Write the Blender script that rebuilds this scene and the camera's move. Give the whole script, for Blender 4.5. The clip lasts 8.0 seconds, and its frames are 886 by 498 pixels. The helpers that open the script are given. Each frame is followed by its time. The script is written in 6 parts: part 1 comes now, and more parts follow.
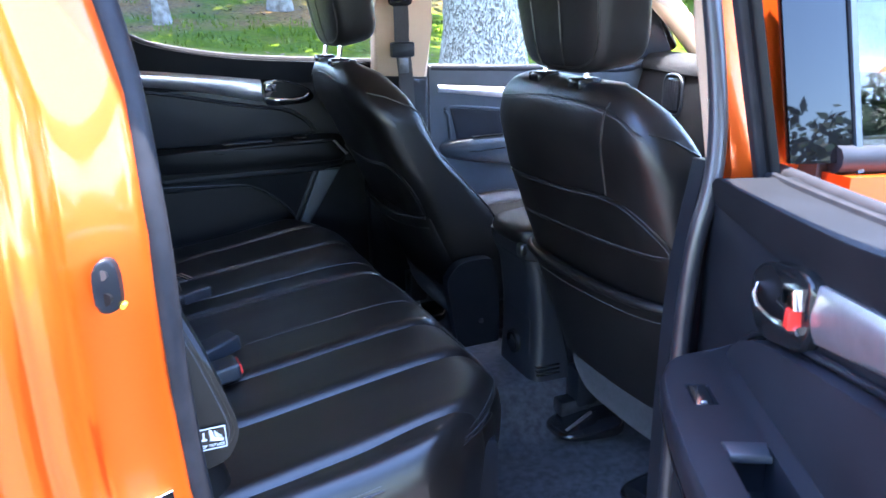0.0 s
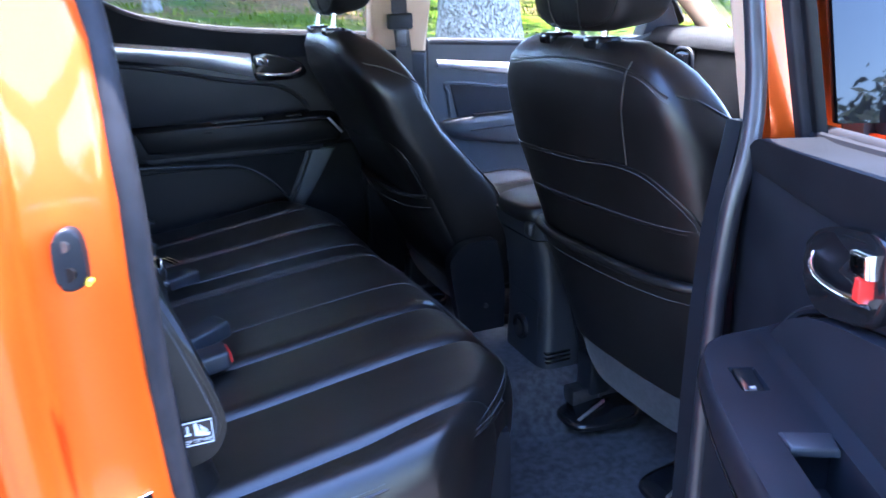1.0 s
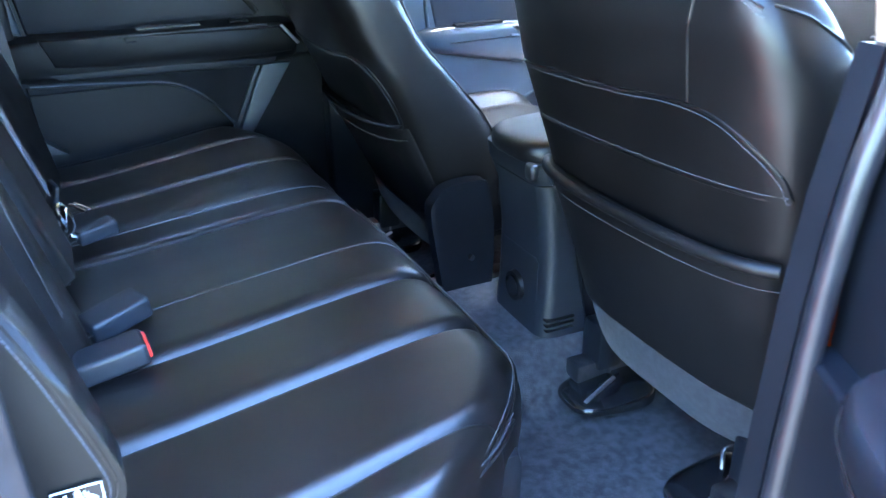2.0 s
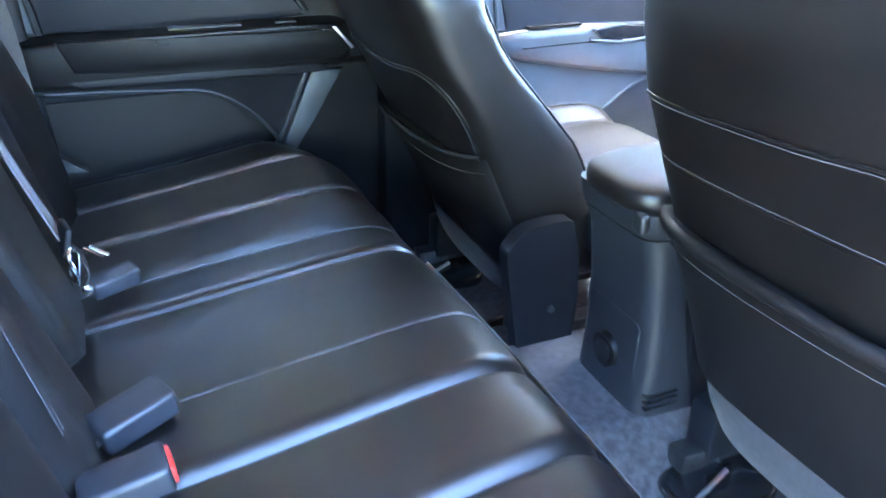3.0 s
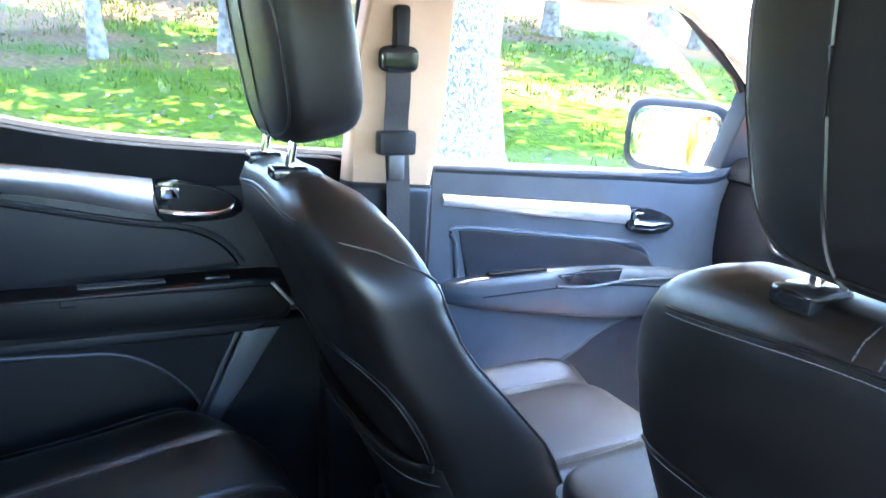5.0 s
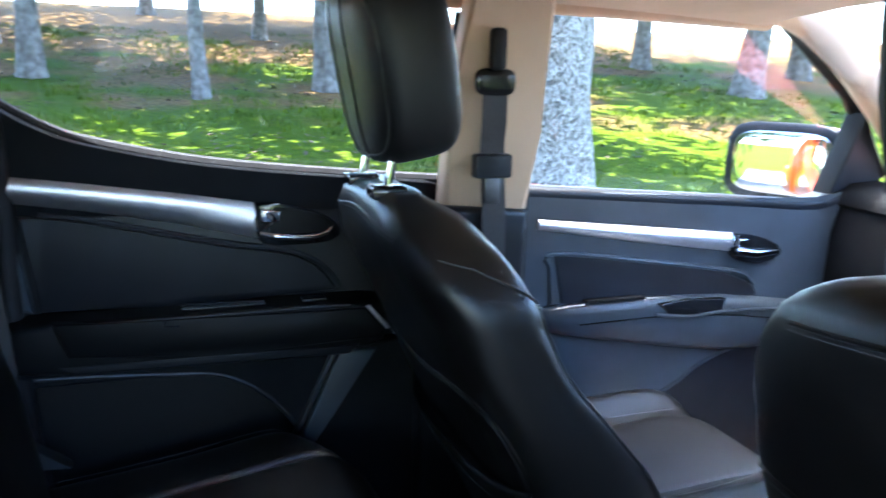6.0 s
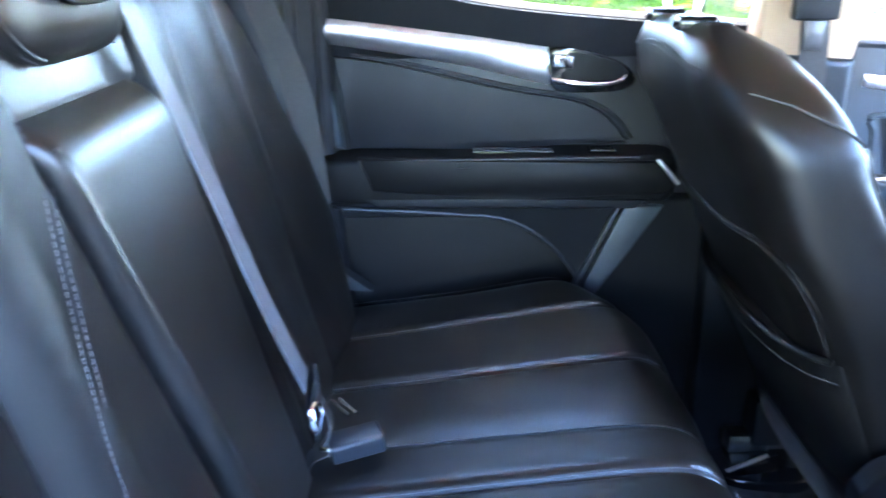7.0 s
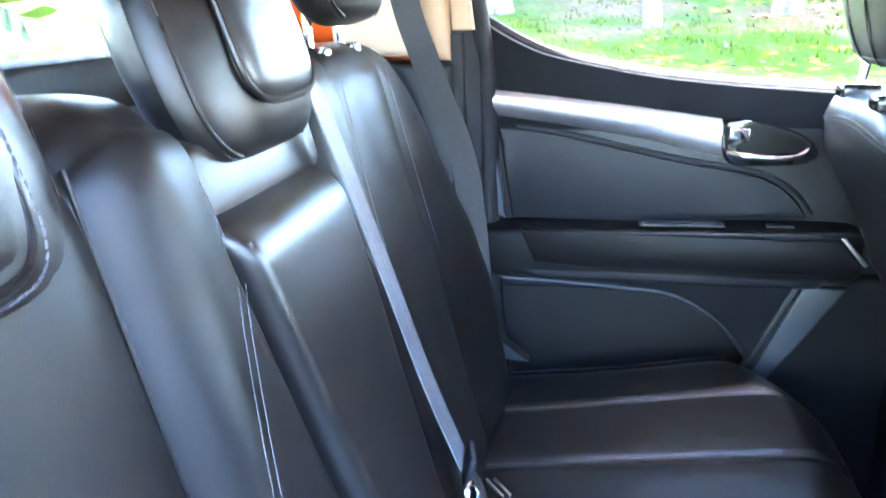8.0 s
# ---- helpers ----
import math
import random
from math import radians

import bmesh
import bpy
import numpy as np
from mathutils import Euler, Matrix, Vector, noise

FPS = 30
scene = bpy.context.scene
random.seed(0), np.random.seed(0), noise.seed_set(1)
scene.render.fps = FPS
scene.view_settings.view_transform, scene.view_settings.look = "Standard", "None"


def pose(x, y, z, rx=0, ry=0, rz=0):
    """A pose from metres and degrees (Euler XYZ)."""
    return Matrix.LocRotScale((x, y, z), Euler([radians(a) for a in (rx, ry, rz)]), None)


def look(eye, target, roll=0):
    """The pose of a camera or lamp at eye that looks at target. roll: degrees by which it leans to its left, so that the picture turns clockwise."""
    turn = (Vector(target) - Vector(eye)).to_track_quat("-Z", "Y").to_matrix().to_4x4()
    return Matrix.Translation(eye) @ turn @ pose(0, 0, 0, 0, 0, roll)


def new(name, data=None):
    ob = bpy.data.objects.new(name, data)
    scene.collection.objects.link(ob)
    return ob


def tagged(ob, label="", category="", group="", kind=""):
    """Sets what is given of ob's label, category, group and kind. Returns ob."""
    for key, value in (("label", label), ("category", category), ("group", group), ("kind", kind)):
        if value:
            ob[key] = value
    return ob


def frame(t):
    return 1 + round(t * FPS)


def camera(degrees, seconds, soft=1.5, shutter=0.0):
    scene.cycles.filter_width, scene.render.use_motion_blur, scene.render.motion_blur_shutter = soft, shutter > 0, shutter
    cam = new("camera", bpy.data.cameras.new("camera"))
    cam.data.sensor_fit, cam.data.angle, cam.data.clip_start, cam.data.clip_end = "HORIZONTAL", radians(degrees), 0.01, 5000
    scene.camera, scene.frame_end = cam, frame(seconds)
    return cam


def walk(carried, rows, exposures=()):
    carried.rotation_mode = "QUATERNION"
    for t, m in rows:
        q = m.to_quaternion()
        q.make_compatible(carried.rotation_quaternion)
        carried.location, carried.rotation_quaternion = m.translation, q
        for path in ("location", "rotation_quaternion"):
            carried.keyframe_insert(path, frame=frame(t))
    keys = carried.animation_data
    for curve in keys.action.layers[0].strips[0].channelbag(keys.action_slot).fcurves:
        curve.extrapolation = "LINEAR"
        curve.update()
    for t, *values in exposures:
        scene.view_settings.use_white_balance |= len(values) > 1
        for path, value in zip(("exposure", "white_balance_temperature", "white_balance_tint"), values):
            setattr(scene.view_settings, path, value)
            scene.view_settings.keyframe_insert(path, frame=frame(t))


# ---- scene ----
cam = camera(58.1, 8.0, shutter=0.5)
PATH = [
    (0, (0.008, -1.71, 1.568), (0.731, 0.048, 0.943), -1.4),
    (0.5, (-0.011, -1.71, 1.526), (0.683, 0.064, 0.919), -2.4),
    (1, (0.029, -1.608, 1.509), (0.76, 0.137, 0.862), -1.7),
    (1.2, (0.043, -1.543, 1.5), (0.813, 0.174, 0.821), -1.0),
    (2.3, (0.167, -1.175, 1.446), (0.943, 0.435, 0.548), 0.2),
    (2.5, (0.18, -1.114, 1.443), (0.937, 0.499, 0.534), 0.6),
    (3, (0.167, -0.975, 1.459), (0.885, 0.664, 0.565), 0.8),
    (3.5, (0.174, -0.869, 1.464), (0.896, 0.785, 0.603), 1.5),
    (4, (0.232, -0.805, 1.494), (0.934, 0.897, 0.714), 2.1),
    (4.5, (0.266, -0.763, 1.553), (1.052, 0.964, 0.921), 2.9),
    (4.7, (0.285, -0.743, 1.575), (1.15, 0.97, 1.012), 3.3),
    (6, (0.275, -0.713, 1.548), (0.942, 1.124, 1.124), 1.6),
    (6.5, (0.272, -0.702, 1.518), (0.556, 1.191, 0.942), 0.1),
    (7, (0.254, -0.709, 1.478), (0.247, 1.164, 0.777), -0.5),
    (7.5, (0.234, -0.709, 1.492), (-0.025, 1.156, 0.817), -1.2),
    (8, (0.232, -0.688, 1.515), (-0.144, 1.187, 0.93), -1.7),
]
EXPOSURES = [(0.0, 4.45, 5800, 16), (1.2, 4.35, 5450, 20), (2.3, 6.3, 5600, 3), (3.0, 6.55, 6050, 8), (4.0, 6.7, 6200, 10), (4.7, 6.15, 5600, 10), (5.8, 3.9, 5650, 9), (6.5, 4.5, 5750, 11), (7.0, 6.1, 5850, 12), (7.5, 6.5, 5950, 13), (8.0, 6.45, 6000, 13)]
walk(cam, [(t, look(eye, target, roll)) for t, eye, target, roll in PATH], EXPOSURES)

# ---- light ----
SUN_FROM = Vector((0.17, 0.03, 0.985)).normalized()
sky = bpy.data.worlds.new("sky")
scene.world = sky
sky.use_nodes = True
sky_nodes = sky.node_tree.nodes
sky_tex = sky_nodes.new("ShaderNodeTexSky")
sky_tex.sky_type = "NISHITA"
sky_tex.sun_disc = False
sky_tex.air_density, sky_tex.dust_density, sky_tex.ozone_density = 1.0, 0.2, 3.5
sky_tex.sun_elevation = math.asin(SUN_FROM.z)
sky_tex.sun_rotation = math.atan2(SUN_FROM.x, SUN_FROM.y)
sky_nodes["Background"].inputs["Strength"].default_value = 0.15
sky.node_tree.links.new(sky_tex.outputs["Color"], sky_nodes["Background"].inputs["Color"])
sun_data = bpy.data.lights.new("sun", "SUN")
sun_data.energy, sun_data.angle, sun_data.color = 2.8, radians(0.5), (1.0, 0.95, 0.86)
sun = new("sun", sun_data)
sun.matrix_basis = look(SUN_FROM * 30, (0, 0, 0))


# ---- materials ----
def material(name, colour, rough=0.5, metal=0.0, vary=0.0, scale=20.0, bump=0.0, bump_scale=400.0, coat=0.0, rough_vary=0.0,
             second=None, spec=0.5, cells=False, sheen=0.0):
    """Colour with variation at two scales, roughness variation, and fine relief."""
    m = bpy.data.materials.new(name)
    m.use_nodes = True
    n, l = m.node_tree.nodes, m.node_tree.links
    b = n["Principled BSDF"]
    b.inputs["Base Color"].default_value = (*colour, 1)
    b.inputs["Roughness"].default_value = rough
    b.inputs["Metallic"].default_value = metal
    b.inputs["Specular IOR Level"].default_value = spec
    b.inputs["Coat Weight"].default_value = coat
    b.inputs["Coat Roughness"].default_value = 0.04
    b.inputs["Sheen Weight"].default_value = sheen
    tc = n.new("ShaderNodeTexCoord")
    if vary or second:
        big = n.new("ShaderNodeTexNoise")
        big.inputs["Scale"].default_value = scale
        big.inputs["Detail"].default_value = 6
        l.new(tc.outputs["Object"], big.inputs["Vector"])
        ramp = n.new("ShaderNodeValToRGB")
        lo = [max(0, c * (1 - vary)) for c in colour]
        hi = list(second) if second else [min(1, c * (1 + vary)) for c in colour]
        ramp.color_ramp.elements[0].position, ramp.color_ramp.elements[1].position = 0.35, 0.65
        ramp.color_ramp.elements[0].color, ramp.color_ramp.elements[1].color = (*lo, 1), (*hi, 1)
        l.new(big.outputs["Fac"], ramp.inputs["Fac"])
        l.new(ramp.outputs["Color"], b.inputs["Base Color"])
    if rough_vary:
        rn = n.new("ShaderNodeTexNoise")
        rn.inputs["Scale"].default_value = 9
        rn.inputs["Detail"].default_value = 8
        l.new(tc.outputs["Object"], rn.inputs["Vector"])
        mr = n.new("ShaderNodeMapRange")
        mr.inputs["To Min"].default_value, mr.inputs["To Max"].default_value = max(0.02, rough - rough_vary), rough + rough_vary
        l.new(rn.outputs["Fac"], mr.inputs["Value"])
        l.new(mr.outputs["Result"], b.inputs["Roughness"])
    if bump:
        bt = n.new("ShaderNodeTexVoronoi" if cells else "ShaderNodeTexNoise")
        bt.inputs["Scale"].default_value = bump_scale
        l.new(tc.outputs["Object"], bt.inputs["Vector"])
        bn = n.new("ShaderNodeBump")
        bn.inputs["Strength"].default_value = bump
        bn.inputs["Distance"].default_value = 0.0012
        l.new(bt.outputs["Distance" if cells else "Fac"], bn.inputs["Height"])
        l.new(bn.outputs["Normal"], b.inputs["Normal"])
    return m


LEATHER = material("black_leather", (0.0078, 0.0069, 0.0067), 0.42, vary=0.25, scale=6, bump=0.16, bump_scale=1300, spec=0.38, cells=True, rough_vary=0.05)
LEATHER_SMOOTH = material("black_leather_smooth", (0.0078, 0.0066, 0.0061), 0.345, vary=0.2, scale=9, bump=0.12, bump_scale=1000, spec=0.56, cells=True, rough_vary=0.035)
LEATHER_SHEEN = material("polished_black_leather", (0.0080, 0.0070, 0.0066), 0.34, vary=0.2, scale=9, bump=0.10, bump_scale=1200, spec=0.78, cells=True, rough_vary=0.03)
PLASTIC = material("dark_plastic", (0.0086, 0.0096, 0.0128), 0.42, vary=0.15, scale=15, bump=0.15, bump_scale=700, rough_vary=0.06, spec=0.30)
PLASTIC_GREY = material("grey_plastic", (0.0185, 0.0205, 0.0255), 0.42, vary=0.12, scale=12, bump=0.15, bump_scale=700, rough_vary=0.05)
PLASTIC_SATIN = material("satin_black_plastic", (0.0055, 0.0055, 0.0064), 0.46, vary=0.1, scale=12, bump=0.1, bump_scale=600, rough_vary=0.06, spec=0.20)
PLASTIC_TOP = material("matt_grained_plastic", (0.0080, 0.0086, 0.0105), 0.66, vary=0.15, scale=15, bump=0.35, bump_scale=700, spec=0.11, cells=True)
# paler, bluer copy of the dark plastic: front door skylight put into the colour
SKYLIT_GREY = material("skylit_grey_plastic", (0.038, 0.048, 0.060), 0.42, vary=0.12, scale=12, bump=0.15, bump_scale=700, rough_vary=0.05)
DOOR_INSERT = material("soft_door_insert", (0.0120, 0.0132, 0.0175), 0.42, vary=0.15, scale=10, bump=0.2, bump_scale=800, cells=True, rough_vary=0.05, spec=0.25)
DASH = material("matt_dash_skin", (0.009, 0.009, 0.010), 0.8, vary=0.2, scale=14, bump=0.4, bump_scale=420, cells=True, spec=0.12)
GLOSS_BLACK = material("gloss_black", (0.01, 0.01, 0.011), 0.12, rough_vary=0.04)
SILVER = material("brushed_silver", (0.62, 0.60, 0.63), 0.36, metal=0.92, vary=0.06, scale=40, bump=0.05, bump_scale=900, rough_vary=0.05)
MIRROR_BLACK = material("polished_black", (0.003, 0.003, 0.004), 0.02, spec=0.22)
CHROME = material("chrome", (0.85, 0.85, 0.86), 0.07, metal=1.0, rough_vary=0.03)
STEEL = material("dark_steel", (0.12, 0.12, 0.125), 0.35, metal=0.9, vary=0.2, scale=30, rough_vary=0.08)
BEIGE = material("beige_trim", (0.52, 0.36, 0.235), 0.6, vary=0.05, scale=8, bump=0.12, bump_scale=600)
HEADLINER = material("beige_headliner", (0.56, 0.43, 0.31), 0.85, vary=0.06, scale=10, bump=0.25, bump_scale=500)
ORANGE = material("orange_metallic_paint", (0.82, 0.104, 0.005), 0.36, metal=0.50, vary=0.06, scale=900, coat=0.6)
RUBBER = material("rubber_seal", (0.016, 0.016, 0.019), 0.6, vary=0.2, scale=30, bump=0.1, bump_scale=300, spec=0.22)
RUBBER_SHINY = material("worn_shiny_rubber", (0.018, 0.018, 0.022), 0.34, vary=0.2, scale=30, bump=0.08, bump_scale=300, spec=0.6, rough_vary=0.04)
CARPET = material("charcoal_carpet", (0.036, 0.036, 0.041), 0.95, vary=0.3, scale=60, second=(0.064, 0.064, 0.070), bump=1.0, bump_scale=420, sheen=0.1)
FELT = material("grey_felt", (0.042, 0.042, 0.047), 0.95, vary=0.2, scale=80, bump=0.5, bump_scale=500, spec=0.2, sheen=0.1)
WEBBING = material("black_webbing", (0.028, 0.025, 0.025), 0.5, vary=0.3, scale=400, bump=0.5, bump_scale=600)
WEBBING_GREY = material("grey_webbing", (0.13, 0.135, 0.15), 0.45, vary=0.2, scale=500, bump=0.4, bump_scale=700)
STITCH_PALE = material("pale_stitching", (0.085, 0.085, 0.098), 0.7, vary=0.15, scale=300)
STITCH = material("grey_stitching", (0.10, 0.10, 0.105), 0.7, vary=0.15, scale=300)
YELLOW = material("yellow_paint", (0.75, 0.55, 0.03), 0.4)
RED_PLASTIC = material("red_plastic", (0.65, 0.03, 0.02), 0.35, rough_vary=0.05)
WHITE_INK = material("white_print", (0.8, 0.8, 0.8), 0.5, vary=0.03, scale=50)
BARK_DARK = material("brown_bark", (0.11, 0.095, 0.08), 1.0, spec=0.1, scale=9, second=(0.27, 0.25, 0.235), bump=1.0, bump_scale=22)
LEAF = material("tree_leaf", (0.035, 0.07, 0.018), 0.55, vary=0.5, scale=3)
GRASS = material("grass_blade", (0.055, 0.100, 0.002), 0.6, vary=0.4, scale=1.2, second=(0.125, 0.175, 0.006), spec=0.1)
LITTER = material("dry_leaf_litter", (0.11, 0.07, 0.042), 0.85, vary=0.5, scale=2)
MIRROR = material("mirror_glass", (0.9, 0.9, 0.9), 0.02, metal=1.0)


def glass_material(name, tint):
    m = bpy.data.materials.new(name)
    m.use_nodes = True
    b = m.node_tree.nodes["Principled BSDF"]
    b.inputs["Base Color"].default_value = (*tint, 1)
    b.inputs["Roughness"].default_value = 0.0
    b.inputs["IOR"].default_value = 1.45
    b.inputs["Transmission Weight"].default_value = 1.0
    return m


GLASS = glass_material("clear_glass", (0.95, 0.97, 0.96))
TINTED = glass_material("tinted_glass", (0.20, 0.21, 0.22))


def ground_material():
    m = bpy.data.materials.new("grassy_ground")
    m.use_nodes = True
    n, l = m.node_tree.nodes, m.node_tree.links
    b = n["Principled BSDF"]
    b.inputs["Roughness"].default_value = 1.0
    b.inputs["Specular IOR Level"].default_value = 0.08
    tc = n.new("ShaderNodeTexCoord")
    a = n.new("ShaderNodeTexNoise")
    a.inputs["Scale"].default_value, a.inputs["Detail"].default_value = 0.45, 9
    f = n.new("ShaderNodeTexNoise")
    f.inputs["Scale"].default_value, f.inputs["Detail"].default_value = 14, 8
    l.new(tc.outputs["Object"], a.inputs["Vector"])
    l.new(tc.outputs["Object"], f.inputs["Vector"])
    green = n.new("ShaderNodeValToRGB")
    green.color_ramp.elements[0].position, green.color_ramp.elements[1].position = 0.3, 0.7
    green.color_ramp.elements[0].color, green.color_ramp.elements[1].color = (0.042, 0.078, 0.002, 1), (0.105, 0.140, 0.006, 1)
    brown = n.new("ShaderNodeValToRGB")
    brown.color_ramp.elements[0].position, brown.color_ramp.elements[1].position = 0.3, 0.7
    brown.color_ramp.elements[0].color, brown.color_ramp.elements[1].color = (0.10, 0.056, 0.020, 1), (0.27, 0.160, 0.065, 1)
    l.new(f.outputs["Fac"], green.inputs["Fac"])
    l.new(f.outputs["Fac"], brown.inputs["Fac"])
    edge = n.new("ShaderNodeMapRange")
    edge.inputs["From Min"].default_value, edge.inputs["From Max"].default_value = 0.47, 0.60
    sep = n.new("ShaderNodeSeparateXYZ")
    l.new(tc.outputs["Object"], sep.inputs["Vector"])
    up = n.new("ShaderNodeMath")
    up.operation = "MULTIPLY_ADD"
    up.inputs[1].default_value, up.inputs[2].default_value = 0.021, -0.235
    l.new(sep.outputs["Y"], up.inputs[0])
    total = n.new("ShaderNodeMath")
    l.new(a.outputs["Fac"], total.inputs[0])
    l.new(up.outputs["Value"], total.inputs[1])
    l.new(total.outputs["Value"], edge.inputs["Value"])
    mix = n.new("ShaderNodeMix")
    mix.data_type = "RGBA"
    l.new(edge.outputs["Result"], mix.inputs["Factor"])
    l.new(green.outputs["Color"], mix.inputs["A"])
    l.new(brown.outputs["Color"], mix.inputs["B"])
    l.new(mix.outputs["Result"], b.inputs["Base Color"])
    bn = n.new("ShaderNodeBump")
    bn.inputs["Strength"].default_value, bn.inputs["Distance"].default_value = 0.8, 0.03
    l.new(f.outputs["Fac"], bn.inputs["Height"])
    l.new(bn.outputs["Normal"], b.inputs["Normal"])
    return m


GROUND = ground_material()


def plate_bark(name, dark, mid, pale):
    """Bark that flakes in small upright plates of several greys."""
    m = bpy.data.materials.new(name)
    m.use_nodes = True
    n, l = m.node_tree.nodes, m.node_tree.links
    b = n["Principled BSDF"]
    b.inputs["Roughness"].default_value = 1.0
    b.inputs["Specular IOR Level"].default_value = 0.1
    tc, mp, vo, ramp, bn = n.new("ShaderNodeTexCoord"), n.new("ShaderNodeMapping"), n.new("ShaderNodeTexVoronoi"), n.new("ShaderNodeValToRGB"), n.new("ShaderNodeBump")
    warp, add = n.new("ShaderNodeTexNoise"), n.new("ShaderNodeMixRGB")
    warp.inputs["Scale"].default_value = 6
    add.blend_type = "ADD"
    add.inputs["Fac"].default_value = 0.12
    mp.inputs["Scale"].default_value = (13, 13, 6.5)
    l.new(tc.outputs["Object"], warp.inputs["Vector"])
    l.new(tc.outputs["Object"], add.inputs["Color1"])
    l.new(warp.outputs["Color"], add.inputs["Color2"])
    l.new(add.outputs["Color"], mp.inputs["Vector"])
    l.new(mp.outputs["Vector"], vo.inputs["Vector"])
    ramp.color_ramp.interpolation = "CONSTANT"
    e = ramp.color_ramp.elements
    e[0].position, e[1].position = 0.0, 0.36
    e[0].color, e[1].color = (*dark, 1), (*mid, 1)
    e.new(0.6).color = (*pale, 1)
    l.new(vo.outputs["Color"], ramp.inputs["Fac"])
    l.new(ramp.outputs["Color"], b.inputs["Base Color"])
    bn.inputs["Strength"].default_value, bn.inputs["Distance"].default_value = 0.8, 0.02
    l.new(vo.outputs["Distance"], bn.inputs["Height"])
    l.new(bn.outputs["Normal"], b.inputs["Normal"])
    return m


BARK = plate_bark("pale_plate_bark", (0.13, 0.112, 0.092), (0.27, 0.238, 0.20), (0.43, 0.385, 0.33))

# ---- modelling helpers ----
OFFSETS = {}


def thing(name, base=(0, 0, 0), label="", category="", group="", kind="", turn=0.0):
    """An Empty at the base of a thing; its parts are given in world places unless the thing is turned."""
    ob = new(name)
    ob.empty_display_size = 0.05
    ob.matrix_basis = pose(*base, 0, 0, turn)
    OFFSETS[ob.name] = Vector((0, 0, 0)) if turn else Vector(base)
    return tagged(ob, label, category, group, kind)


def finish(bm, name, mat, sharp=40.0):
    bmesh.ops.recalc_face_normals(bm, faces=bm.faces)
    lim = radians(sharp)
    for e in bm.edges:
        e.smooth = not (len(e.link_faces) == 2 and e.calc_face_angle(0) > lim)
    for f in bm.faces:
        f.smooth = True
    me = bpy.data.meshes.new(name)
    bm.to_mesh(me)
    bm.free()
    me.materials.append(mat)
    return me


def part(name, bm, mat, parent=None, label="", sharp=40.0, kind=""):
    off = Vector((0, 0, 0))
    top = parent
    while top is not None and top.parent is not None:
        top = top.parent
    if top is not None:
        off = OFFSETS.get(top.name, off)
    if off.length:
        bmesh.ops.translate(bm, verts=bm.verts, vec=-off)
    ob = new(name, finish(bm, name, mat, sharp))
    ob.parent = parent
    return tagged(ob, label, kind=kind)


def solid(name, bm, mat, label, category, kind="", group="", sharp=40.0):
    """A thing that is one mesh, with its origin at its base."""
    lo = Vector([min(v.co[i] for v in bm.verts) for i in range(3)])
    hi = Vector([max(v.co[i] for v in bm.verts) for i in range(3)])
    base = Vector(((lo.x + hi.x) / 2, (lo.y + hi.y) / 2, lo.z))
    bmesh.ops.translate(bm, verts=bm.verts, vec=-base)
    ob = new(name, finish(bm, name, mat, sharp))
    ob.location = base
    return tagged(ob, label, category, group, kind)


def smooth_curve(pts, n=8, closed=False):
    """Catmull-Rom through the points."""
    p = [Vector(q) for q in pts]
    out, k = [], len(p)
    for i in range(k if closed else k - 1):
        a = p[(i - 1) % k] if closed or i > 0 else p[0] * 2 - p[1]
        b, c = p[i], p[(i + 1) % k]
        d = p[(i + 2) % k] if closed or i + 2 < k else p[-1] * 2 - p[-2]
        for j in range(n):
            t = j / n
            out.append(0.5 * ((2 * b) + (c - a) * t + (2 * a - 5 * b + 4 * c - d) * t * t + (3 * b - a - 3 * c + d) * t ** 3))
    if not closed:
        out.append(p[-1].copy())
    return out


def interp(table, x):
    xs, ys = [t[0] for t in table], [t[1] for t in table]
    return float(np.interp(x, xs, ys))


def loft(rings, closed=True, cap=True, bm=None):
    bm = bm or bmesh.new()
    rows = [[bm.verts.new(p) for p in r] for r in rings]
    n = len(rows[0])
    for a, b in zip(rows, rows[1:]):
        for i in range(n if closed else n - 1):
            bm.faces.new((a[i], a[(i + 1) % n], b[(i + 1) % n], b[i]))
    if cap and closed:
        bm.faces.new(list(reversed(rows[0])))
        bm.faces.new(rows[-1])
    return bm


def tube(pts, r, sides=8, bm=None, flat=1.0, up=(0, 0, 1)):
    """A round or flattened tube along points; r may be a list."""
    pts = [Vector(p) for p in pts]
    rings = []
    for i, p in enumerate(pts):
        d = (pts[min(i + 1, len(pts) - 1)] - pts[max(i - 1, 0)]).normalized()
        u = Vector(up)
        u = (u - d * u.dot(d))
        if u.length < 1e-3:
            u = Vector((1, 0, 0)) - d * d.x
        u.normalize()
        v = d.cross(u)
        rr = r[i] if isinstance(r, (list, tuple)) else r
        rings.append([p + (u * math.cos(a) * flat + v * math.sin(a)) * rr for a in [2 * math.pi * k / sides for k in range(sides)]])
    return loft(rings, bm=bm)


